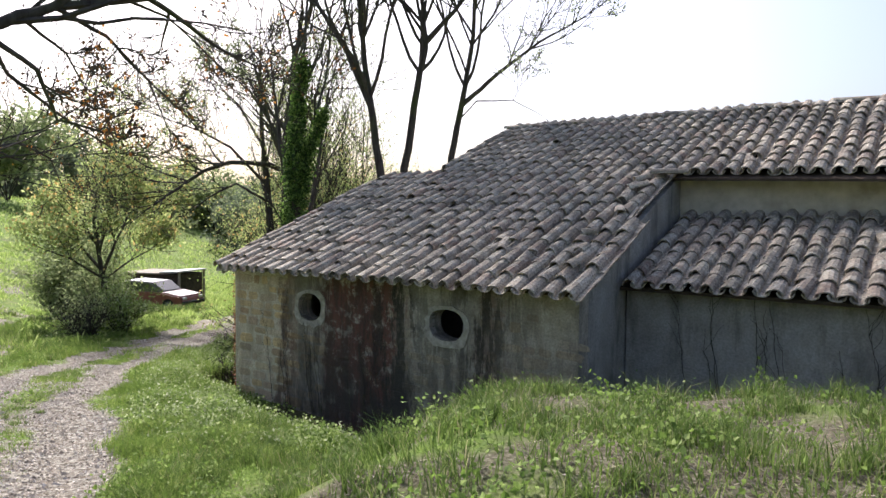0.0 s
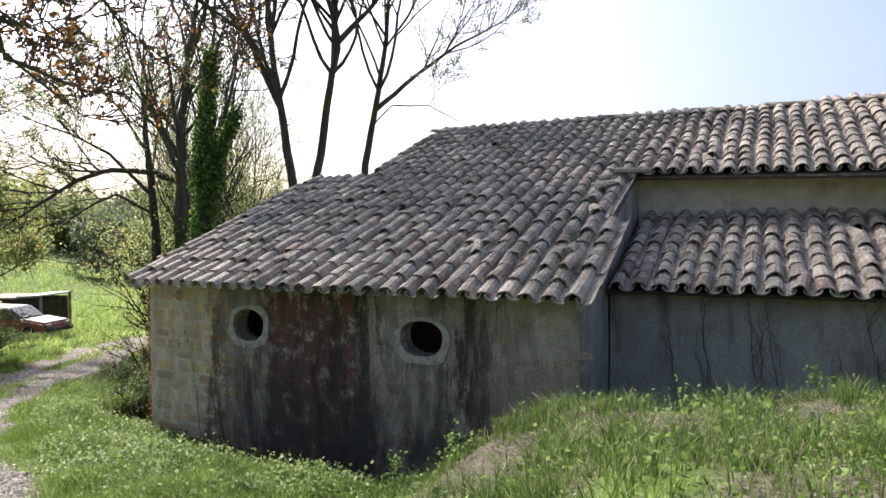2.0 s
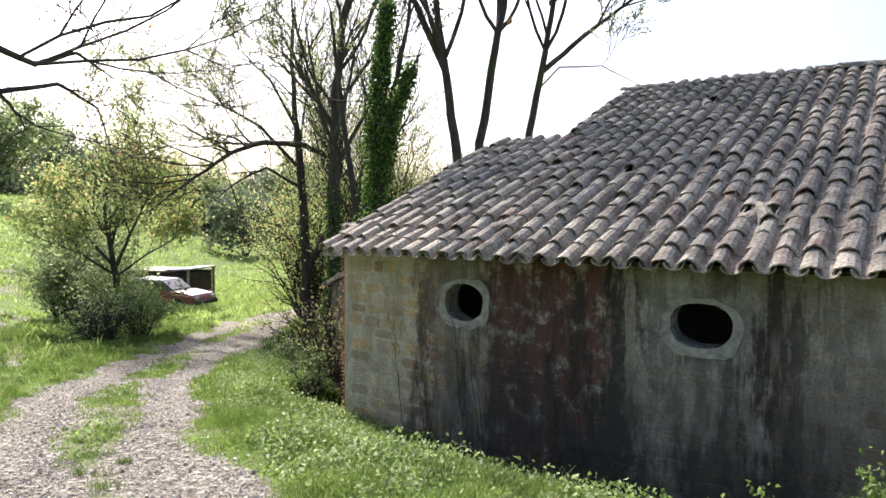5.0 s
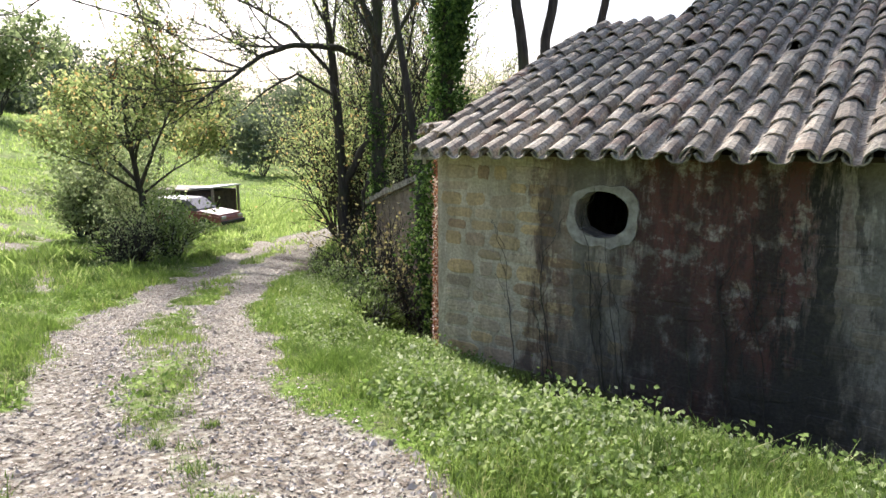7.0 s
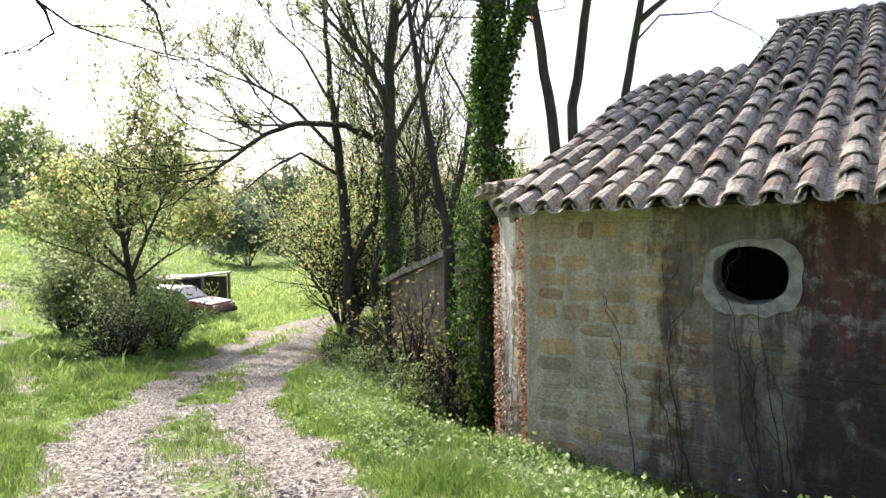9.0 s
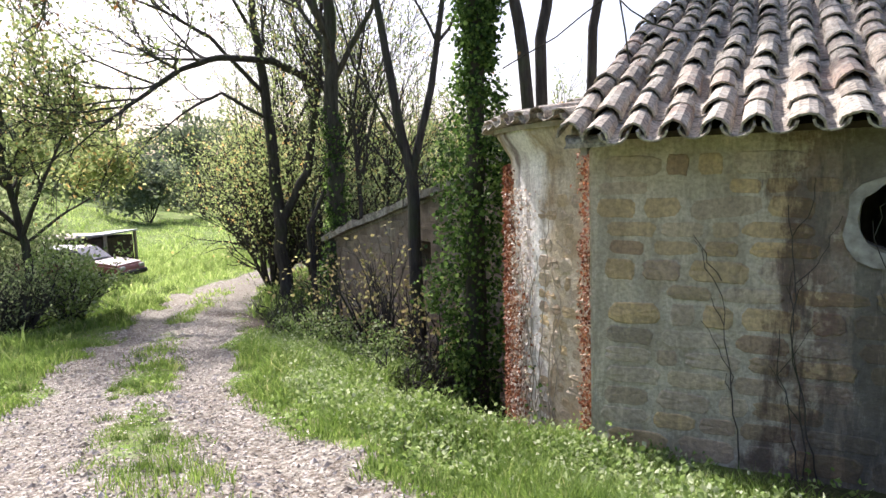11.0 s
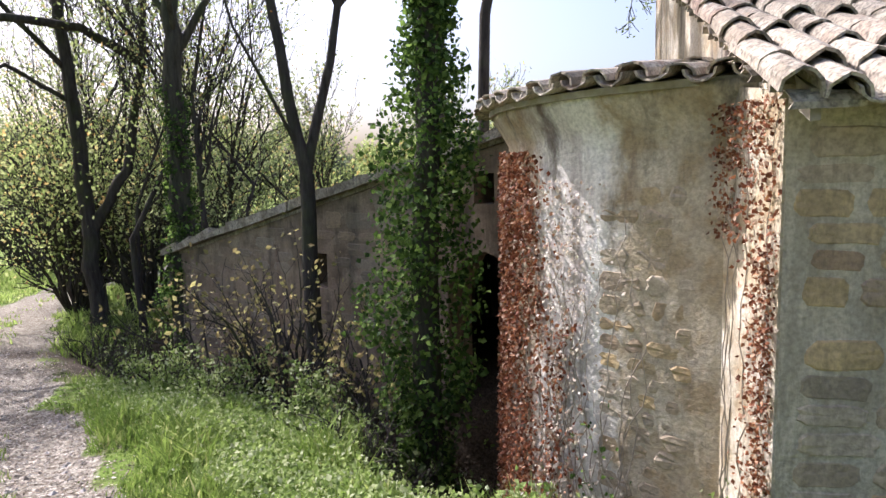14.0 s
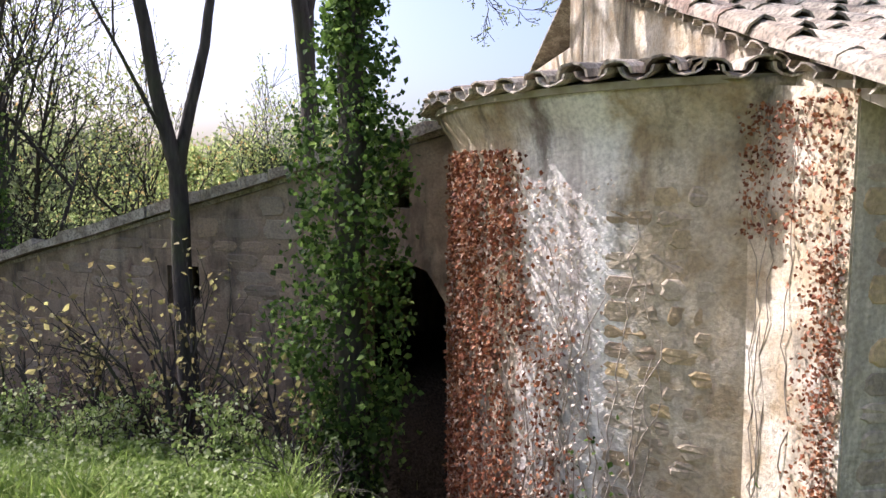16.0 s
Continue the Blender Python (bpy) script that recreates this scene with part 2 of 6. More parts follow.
def plaster_material(name, stops, stain=True, streak=0.5, red=0.35, earth=(0.27, 0.25, 0.17), lime=None):
    """Old lime render over stone: two scales of blotches, black streaks running down, red-brown growth; lime whitens a
    span that the sun lights.
    """
    m, nt, b = material(name, 0.95, 0.15)
    co = coords(nt)
    big, mid, fine = noise_at(nt, co, 0.9, 5), noise_at(nt, co, 4.5, 6, 0.65), noise_at(nt, co, 38, 5)
    col = ramp(nt, mid, [(0.5 + (p - 0.5) * 0.6, c) for p, c in stops])
    flake = noise_at(nt, co, 9, 6, 0.75)
    col = mix(nt, ramp(nt, flake, [(0.52, (0, 0, 0)), (0.58, (0.55, 0.55, 0.55))]), col, tuple(0.62 * k for k in stops[1][1]))
    col = mix(nt, ramp(nt, big, [(0.35, (0, 0, 0)), (0.7, (0.55, 0.55, 0.55))]), col, earth)
    # Sunlit stretch of wall painted in as a whiter span with wobbly edges.
    if lime:
        sep = nt.nodes.new("ShaderNodeSeparateXYZ")
        nt.links.new(co, sep.inputs[0])
        wob = node(nt, "ShaderNodeMath")
        wob.operation = "MULTIPLY_ADD"
        nt.links.new(mid, wob.inputs[0])
        wob.inputs[1].default_value = 0.5
        nt.links.new(sep.outputs[1], wob.inputs[2])
        lo, hi = lime
        col = mix(nt, span(nt, wob.outputs[0], lo + 0.25, hi + 0.25), col, (0.82, 0.79, 0.72))
    if stain:
        run = noise_at(nt, co, 3.0, 6, 0.68, (1, 1, 0.24))
        col = mix(nt, ramp(nt, run, [(0.51, (0, 0, 0)), (0.66, (streak, streak, streak))]), col, (0.045, 0.042, 0.036))
        run2 = noise_at(nt, co, 1.1, 6, 0.7, (1.2, 1.2, 0.25))
        col = mix(nt, ramp(nt, run2, [(0.55, (0, 0, 0)), (0.68, (red, red, red))]), col, (0.13, 0.05, 0.038))
    col = mix(nt, ramp(nt, fine, [(0.35, (0.35, 0.35, 0.35)), (0.6, (0, 0, 0))]), col, (0.10, 0.09, 0.075))
    nt.links.new(col, b.inputs["Base Color"])
    bump(nt, b, mix(nt, 0.5, flake, fine), 0.9, 0.02)
    return m


def front_material(name, tints=None):
    """The barn's front: tan render, a wide rust-red stain between the openings and black mould running down."""
    m, nt, b = material(name, 0.95, 0.15)
    co = coords(nt)
    sep = nt.nodes.new("ShaderNodeSeparateXYZ")
    nt.links.new(co, sep.inputs[0])
    mid, fine = noise_at(nt, co, 4.5, 6, 0.65), noise_at(nt, co, 38, 5)
    run = noise_at(nt, co, 5.5, 7, 0.74, (1, 1, 0.20))
    blot = noise_at(nt, co, 4.2, 7, 0.74)

    def along(amount, stops):
        """A value over the wall's length, its edges broken by the running stains."""
        n1 = nt.nodes.new("ShaderNodeMath")
        n1.operation = "MULTIPLY_ADD"
        nt.links.new(run, n1.inputs[0])
        n1.inputs[1].default_value = amount
        n0 = nt.nodes.new("ShaderNodeMath")
        n0.operation = "MULTIPLY_ADD"
        nt.links.new(blot, n0.inputs[0])
        n0.inputs[1].default_value = 1.1
        nt.links.new(sep.outputs[0], n0.inputs[2])
        nt.links.new(n0.outputs[0], n1.inputs[2])
        n2 = nt.nodes.new("ShaderNodeMath")
        n2.operation = "DIVIDE"
        nt.links.new(n1.outputs[0], n2.inputs[0])
        n2.inputs[1].default_value = 8.0
        return ramp(nt, n2.outputs[0], [((u + 0.5 * amount + 0.55) / 8, (k, k, k)) for u, k in stops])

    col = ramp(nt, mid, [(0.3, (0.26, 0.225, 0.18)), (0.5, (0.42, 0.38, 0.32)), (0.7, (0.57, 0.525, 0.45))])
    col = mix(nt, ramp(nt, blot, [(0.42, (0, 0, 0)), (0.62, (0.6, 0.6, 0.6))]), col, (0.25, 0.215, 0.17))
    if tints:
        col = mix(nt, along(0.6, [(0.0, 0.9), (1.6, 0.85), (2.3, 0.3), (4.6, 0.3), (5.4, 0.6)]), col, ramp(nt, per_object(nt), [(i / (len(tints) - 1), c) for i, c in enumerate(tints)]))
    else:
        col = mix(nt, along(0.9, [(0.0, 0.95), (1.2, 0.85), (1.8, 0.2), (4.7, 0.1), (5.3, 0.5)]), col, ramp(nt, mid, [(0.35, (0.46, 0.385, 0.265)), (0.65, (0.68, 0.60, 0.455))]))
    red = along(1.1, [(1.0, 0), (1.2, 0.7), (1.42, 0.4), (1.5, 0.1), (1.9, 0.2), (2.1, 1.0), (3.2, 1.0), (3.5, 0.0), (4.45, 0.0), (4.7, 0.6), (5.0, 0.0)])
    red = mix(nt, 1.0, red, ramp(nt, blot, [(0.38, (0.12, 0.12, 0.12)), (0.48, (0.95, 0.95, 0.95))]), "MULTIPLY")
    col = mix(nt, red, col, (0.125, 0.042, 0.034))
    grime = along(0.8, [(0.0, 0.0), (0.9, 0.0), (1.5, 0.25), (2.2, 0.12), (3.6, 0.12), (4.4, 0.45), (5.2, 0.2), (5.7, 0.35)])
    col = mix(nt, mix(nt, 1.0, grime, ramp(nt, noise_at(nt, co, 3.1, 6, 0.7, (1, 1, 0.5)), [(0.3, (0.45, 0.45, 0.45)), (0.6, (1, 1, 1))]), "MULTIPLY"), col, (0.085, 0.08, 0.068))
    black = along(0.7, [(0.0, 0.25), (0.9, 0.15), (1.3, 0.5), (1.6, 0.5), (2.2, 0.5), (2.9, 0.6), (3.25, 1.0), (3.5, 0.9), (3.75, 0.35), (4.3, 0.5), (4.7, 0.9), (5.3, 0.25)])
    black = mix(nt, 1.0, black, ramp(nt, run, [(0.46, (0, 0, 0)), (0.53, (1, 1, 1))]), "MULTIPLY")
    col = mix(nt, black, col, (0.03, 0.028, 0.024))
    up = ramp(nt, sep.outputs[2], [(0.0, (1, 1, 1)), (0.35, (0.75, 0.75, 0.75)), (0.95, (0, 0, 0))])
    mould = mix(nt, 1.0, along(0.8, [(0.9, 0), (1.8, 0.7), (3.4, 1.0), (4.6, 0.8), (5.6, 0.5)]), ramp(nt, noise_at(nt, co, 1.7, 6, 0.7, (1, 1, 0.4)), [(0.36, (0, 0, 0)), (0.52, (1, 1, 1))]), "MULTIPLY")
    col = mix(nt, mix(nt, 1.0, up, mould, "MULTIPLY"), col, (0.045, 0.042, 0.036))
    col = mix(nt, ramp(nt, fine, [(0.35, (0.4, 0.4, 0.4)), (0.6, (0, 0, 0))]), col, (0.09, 0.08, 0.065))
    nt.links.new(col, b.inputs["Base Color"])
    bump(nt, b, mix(nt, 0.5, mid, fine), 0.8, 0.025)
    return m


def stone_material(name, tints):
    m, nt, b = material(name, 0.92, 0.2)
    co = coords(nt)
    col = ramp(nt, per_object(nt), [(i / (len(tints) - 1), c) for i, c in enumerate(tints)])
    mid, fine = noise_at(nt, co, 5, 6, 0.65), noise_at(nt, co, 45, 4)
    col = mix(nt, ramp(nt, mid, [(0.42, (0, 0, 0)), (0.7, (0.4, 0.4, 0.4))]), col, (0.19, 0.175, 0.13))
    run = noise_at(nt, co, 3.0, 6, 0.68, (1, 1, 0.24))
    col = mix(nt, ramp(nt, run, [(0.51, (0, 0, 0)), (0.66, (0.4, 0.4, 0.4))]), col, (0.045, 0.042, 0.036))
    run2 = noise_at(nt, co, 1.1, 6, 0.7, (1.2, 1.2, 0.25))
    col = mix(nt, ramp(nt, run2, [(0.55, (0, 0, 0)), (0.68, (0.4, 0.4, 0.4))]), col, (0.13, 0.05, 0.038))
    col = mix(nt, ramp(nt, fine, [(0.35, (0.4, 0.4, 0.4)), (0.6, (0, 0, 0))]), col, (0.10, 0.09, 0.075))
    nt.links.new(col, b.inputs["Base Color"])
    bump(nt, b, mix(nt, 0.5, mid, fine), 0.7, 0.02)
    return m


def tile_material(name, joined=False):
    m, nt, b = material(name, 0.9, 0.2)
    co = coords(nt)
    geo = nt.nodes.new("ShaderNodeNewGeometry").outputs["Position"]
    pick = island(nt) if joined else per_object(nt)
    base = ramp(nt, pick, [(0.0, (0.25, 0.175, 0.13)), (0.14, (0.34, 0.265, 0.20)), (0.3, (0.26, 0.215, 0.16)), (0.5, (0.36, 0.305, 0.235)), (0.7, (0.46, 0.395, 0.305)), (0.85, (0.31, 0.255, 0.19)), (1.0, (0.20, 0.17, 0.13))])
    mid, fine = noise_at(nt, geo, 6, 6, 0.65), noise_at(nt, geo, 42, 5)
    base = mix(nt, ramp(nt, noise_at(nt, geo, 0.7, 4), [(0.45, (0, 0, 0)), (0.65, (0.5, 0.5, 0.5))]), base, (0.15, 0.145, 0.11))
    base = mix(nt, ramp(nt, mid, [(0.46, (0, 0, 0)), (0.6, (0.8, 0.8, 0.8))]), base, (0.48, 0.44, 0.35))
    base = mix(nt, ramp(nt, fine, [(0.45, (0, 0, 0)), (0.65, (0.75, 0.75, 0.75))]), base, (0.065, 0.06, 0.05))
    nt.links.new(base, b.inputs["Base Color"])
    bump(nt, b, fine, 0.5, 0.01)
    return m


def plain_material(name, a, c, scale=8, rough=0.8, spec=0.3, metal=0.0, bumpy=0.3):
    m, nt, b = material(name, rough, spec, metal)
    f = noise_at(nt, coords(nt), scale, 5)
    nt.links.new(ramp(nt, f, [(0.3, a), (0.7, c)]), b.inputs["Base Color"])
    bump(nt, b, f, bumpy, 0.01)
    return m


M_GROUND = ground_material()
M_FRONT = front_material("stained_render")
M_FRONTSTONE = front_material("stained_stone", [(0.38, 0.305, 0.21), (0.66, 0.47, 0.23), (0.50, 0.40, 0.28), (0.38, 0.24, 0.135), (0.60, 0.50, 0.37), (0.60, 0.43, 0.21), (0.30, 0.22, 0.15)])
M_TOWER = plaster_material("pale_render", [(0.3, (0.36, 0.285, 0.185)), (0.5, (0.56, 0.50, 0.385)), (0.7, (0.76, 0.71, 0.60))], True, 0.85, 0.35, (0.42, 0.315, 0.165))
# The last pair bounds the span painted white for the sunlit patch.
M_ROUND = plaster_material("flaking_render_sun_patch", [(0.3, (0.35, 0.275, 0.175)), (0.5, (0.50, 0.43, 0.315)), (0.7, (0.64, 0.575, 0.455))], True, 0.75, 0.55, (0.47, 0.35, 0.19), (-0.62, 0.05))
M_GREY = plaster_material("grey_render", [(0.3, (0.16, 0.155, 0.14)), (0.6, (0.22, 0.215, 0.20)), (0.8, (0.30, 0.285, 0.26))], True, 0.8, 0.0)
M_LEAN = plaster_material("lean_to_render", [(0.3, (0.27, 0.25, 0.22)), (0.55, (0.36, 0.34, 0.30)), (0.8, (0.44, 0.415, 0.37))], True, 0.55, 0.0, (0.30, 0.275, 0.235))
M_OLD = plaster_material("old_rubble", [(0.3, (0.20, 0.15, 0.105)), (0.5, (0.34, 0.26, 0.185)), (0.7, (0.45, 0.365, 0.265))], True, 0.7, 0.3, (0.20, 0.145, 0.10))
M_STONE = stone_material("wall_stone", [(0.40, 0.33, 0.23), (0.55, 0.41, 0.21), (0.43, 0.315, 0.18), (0.50, 0.43, 0.32), (0.34, 0.25, 0.16)])
M_RUBBLE = stone_material("rubble_stone", [(0.29, 0.215, 0.15), (0.42, 0.315, 0.21), (0.24, 0.185, 0.135), (0.37, 0.305, 0.225)])
M_TILE = tile_material("clay_tile")
M_TILES = tile_material("clay_tiles_joined", True)
M_MORTAR = plain_material("verge_mortar", (0.25, 0.22, 0.17), (0.42, 0.38, 0.31), 12, 0.95, 0.1, 0, 0.6)
M_BAND = plain_material("band_plaster", (0.36, 0.31, 0.25), (0.56, 0.50, 0.41), 5, 0.95, 0.1, 0, 0.4)
M_RING = plain_material("lime_ring", (0.20, 0.18, 0.155), (0.44, 0.41, 0.355), 13, 0.95, 0.1, 0, 0.5)
M_WOOD = plain_material("grey_wood", (0.20, 0.165, 0.125), (0.40, 0.35, 0.28), 14, 0.9, 0.15, 0, 0.5)
# Deck wood near black: shade under the eaves and indoors is in the colour.
M_DECK = plain_material("shaded_deck", (0.03, 0.022, 0.016), (0.08, 0.06, 0.045), 9, 0.95, 0.1)
M_BARK = bark_material("dark_bark", (0.028, 0.023, 0.020), (0.085, 0.075, 0.065))
M_BARK2 = bark_material("ivy_bark", (0.03, 0.028, 0.02), (0.09, 0.08, 0.06), (0.04, 0.07, 0.02))
M_IVY = leaf_material("ivy_leaf", [(0, (0.025, 0.05, 0.012)), (0.5, (0.065, 0.12, 0.024)), (0.8, (0.14, 0.23, 0.045)), (1, (0.28, 0.40, 0.10))], 0.45)
M_SPRING = leaf_material("spring_leaf", [(0, (0.19, 0.25, 0.075)), (0.5, (0.32, 0.385, 0.135)), (0.86, (0.46, 0.49, 0.21)), (1, (0.58, 0.36, 0.13))], 0.62)
M_HEDGE = leaf_material("hedge_leaf", [(0, (0.15, 0.195, 0.08)), (0.5, (0.26, 0.315, 0.14)), (1, (0.39, 0.42, 0.21))], 0.58)
M_FAR = leaf_material("far_leaf", [(0, (0.10, 0.13, 0.08)), (0.5, (0.16, 0.19, 0.11)), (1, (0.23, 0.26, 0.15))], 0.4)
M_OAK = leaf_material("bronze_leaf", [(0, (0.05, 0.035, 0.02)), (0.6, (0.10, 0.06, 0.025)), (0.82, (0.24, 0.10, 0.02)), (1, (0.62, 0.27, 0.05))], 0.45)
M_GRASS = leaf_material("grass_blade", [(0, (0.10, 0.155, 0.03)), (0.5, (0.20, 0.285, 0.06)), (0.85, (0.30, 0.39, 0.095)), (1, (0.42, 0.40, 0.18))], 0.5, (0.7, (0.13, 0.205, 0.035)))
M_TUFT = leaf_material("tuft_blade", [(0, (0.065, 0.105, 0.022)), (0.5, (0.135, 0.205, 0.045)), (0.85, (0.21, 0.29, 0.07)), (1, (0.38, 0.34, 0.19))], 0.4)
M_MEADOW = leaf_material("meadow_blade", [(0, (0.20, 0.29, 0.065)), (0.5, (0.32, 0.42, 0.11)), (1, (0.46, 0.53, 0.19))], 0.55)
M_RED = leaf_material("dry_vine_leaf", [(0, (0.09, 0.034, 0.018)), (0.5, (0.23, 0.082, 0.038)), (0.8, (0.36, 0.17, 0.08)), (1, (0.52, 0.42, 0.32))], 0.25)
M_WEED = leaf_material("weed_leaf", [(0, (0.10, 0.16, 0.03)), (0.5, (0.20, 0.30, 0.06)), (1, (0.36, 0.44, 0.16))], 0.45)
M_STRAW = leaf_material("dry_straw", [(0, (0.12, 0.095, 0.06)), (0.6, (0.24, 0.20, 0.135)), (1, (0.42, 0.375, 0.28))], 0.2)
M_SPROUT = leaf_material("sprouting_leaf", [(0, (0.14, 0.15, 0.05)), (0.5, (0.28, 0.22, 0.10)), (1, (0.45, 0.42, 0.16))], 0.5)
# Pale copy of the dry vine leaf, with the sunlight put into its colour.
M_SUNLEAF = leaf_material("sunlit_vine_leaf", [(0, (0.30, 0.20, 0.13)), (0.5, (0.52, 0.44, 0.34)), (1, (0.68, 0.64, 0.55))], 0.25)
M_LITTER = leaf_material("dead_leaf", [(0, (0.07, 0.055, 0.04)), (0.5, (0.20, 0.16, 0.12)), (0.8, (0.36, 0.31, 0.245)), (1, (0.54, 0.49, 0.42))], 0.1)
M_NETTLE = leaf_material("nettle_leaf", [(0, (0.13, 0.19, 0.05)), (0.5, (0.25, 0.34, 0.09)), (0.8, (0.36, 0.42, 0.18)), (1, (0.52, 0.55, 0.36))], 0.45)
# Darkened copy of the bramble leaf, for plants standing in the ditch's shade.
M_SHADE = leaf_material("shaded_bramble_leaf", [(0, (0.03, 0.04, 0.015)), (0.6, (0.07, 0.095, 0.03)), (1, (0.20, 0.24, 0.10))], 0.35)


# ---- mesh helpers ----
def mesh_of(name, verts, faces, mat, smooth=False):
    me = bpy.data.meshes.new(name)
    verts, faces = np.asarray(verts, np.float32), np.asarray(faces, np.int32)
    k = faces.shape[1]
    me.vertices.add(len(verts))
    me.vertices.foreach_set("co", verts.ravel())
    me.loops.add(faces.size)
    me.loops.foreach_set("vertex_index", faces.ravel())
    me.polygons.add(len(faces))
    me.polygons.foreach_set("loop_start", np.arange(0, faces.size, k, dtype=np.int32))
    me.polygons.foreach_set("use_smooth", np.full(len(faces), smooth))
    me.materials.append(mat)
    me.update(calc_edges=True)
    return me


def part(name, data, mat, parent=None, label=""):
    """Links a bmesh or a mesh as one object, under its thing."""
    if isinstance(data, bmesh.types.BMesh):
        me = bpy.data.meshes.new(name)
        data.to_mesh(me)
        data.free()
        me.materials.append(mat)
        data = me
    ob = new(name, data)
    if parent:
        ob.parent = parent
    if label:
        tagged(ob, label)
    return ob


def thing(name, m, label, category, group="", kind=""):
    e = new(name)
    e.empty_display_size = 0.2
    e.matrix_basis = m
    return tagged(e, label, category, group, kind)


def box(bm, x0, x1, y0, y1, z0, z1, bevel=0.0):
    made = bmesh.ops.create_cube(bm, size=1, matrix=Matrix.Translation(((x0 + x1) / 2, (y0 + y1) / 2, (z0 + z1) / 2)) @ Matrix.Diagonal((x1 - x0, y1 - y0, z1 - z0, 1)))
    if bevel:
        edges = list({e for v in made["verts"] for e in v.link_edges})
        bmesh.ops.bevel(bm, geom=edges, offset=bevel, segments=1, affect="EDGES")
    return bm


def tubes(lines, k=6):
    """Tapered tubes round polylines of (point, radius)."""
    vs, fs, n = [], [], 0
    for pts, rad in lines:
        pts, rad = np.asarray(pts, float), np.asarray(rad, float)
        tan = np.gradient(pts, axis=0)
        tan /= np.linalg.norm(tan, axis=1)[:, None] + 1e-9
        ref = np.array([0.31, 0.17, 0.93]) if abs(tan[0, 2]) < 0.9 else np.array([0.95, 0.2, 0.1])
        a = np.cross(tan, ref)
        a /= np.linalg.norm(a, axis=1)[:, None] + 1e-9
        b = np.cross(tan, a)
        ang = np.arange(k) * 2 * np.pi / k
        ring = pts[:, None] + rad[:, None, None] * (np.cos(ang)[None, :, None] * a[:, None] + np.sin(ang)[None, :, None] * b[:, None])
        vs.append(ring.reshape(-1, 3))
        i, j = np.meshgrid(np.arange(len(pts) - 1), np.arange(k), indexing="ij")
        p = n + i * k + j
        q = n + i * k + (j + 1) % k
        fs.append(np.stack([p, q, q + k, p + k], -1).reshape(-1, 4))
        n += len(pts) * k
    return np.concatenate(vs), np.concatenate(fs)


def leaves(at, size, r, droop=0.0, long=1.5):
    """One folded four-cornered leaf at each place."""
    at = np.asarray(at, float)
    n = len(at)
    d = r.normal(size=(n, 3))
    d[:, 2] -= droop
    d /= np.linalg.norm(d, axis=1)[:, None]
    e = np.cross(d, r.normal(size=(n, 3)))
    e /= np.linalg.norm(e, axis=1)[:, None] + 1e-9
    s = (np.asarray(size) * r.uniform(0.6, 1.3, n))[:, None]
    tip, side = d * s * long, e * s * 0.5
    fold = np.cross(d, e) * s * 0.15
    v = np.stack([at, at + tip * 0.45 + side + fold, at + tip, at + tip * 0.45 - side + fold], 1).reshape(-1, 3)
    f = np.arange(4 * n).reshape(-1, 4)
    return v, f


def grow(lines, tips, start, way, length, radius, depth, r, gnarl=0.22, kids=4, rise=0.15, spread=0.9, shrink=0.62, thin=0.003):
    """A branch that wanders, tapers and bears smaller branches; its polylines and twig ends go into lines and tips."""
    n = max(4, int(4 + length * 1.2)) if depth > 0 else 4
    p, d = np.array(start, float), np.array(way, float)
    d /= np.linalg.norm(d)
    pts, rad = [p.copy()], [radius]
    for i in range(n):
        d = d + r.normal(size=3) * gnarl * 0.5 + np.array([0, 0, rise * 0.3])
        d /= np.linalg.norm(d)
        p = p + d * length / n
        pts.append(p.copy())
        rad.append(max(radius * (1 - 0.6 * (i + 1) / n), thin))
    lines.append((pts, rad))
    if depth == 0:
        tips.extend(pts[1:])
        return
    for c in range(kids):
        i = int(r.integers(max(1, n // 3), n + 1)) if c else n
        base = pts[i]
        t = pts[i] - pts[i - 1]
        t = t / np.linalg.norm(t)
        side = np.cross(t, r.normal(size=3))
        side /= np.linalg.norm(side)
        k = spread * r.uniform(0.5, 1.1)
        grow(lines, tips, base, t + side * k, length * shrink * r.uniform(0.7, 1.15), max(rad[i] * 0.75, thin), depth - 1, r, gnarl, kids, rise, spread, shrink, thin)


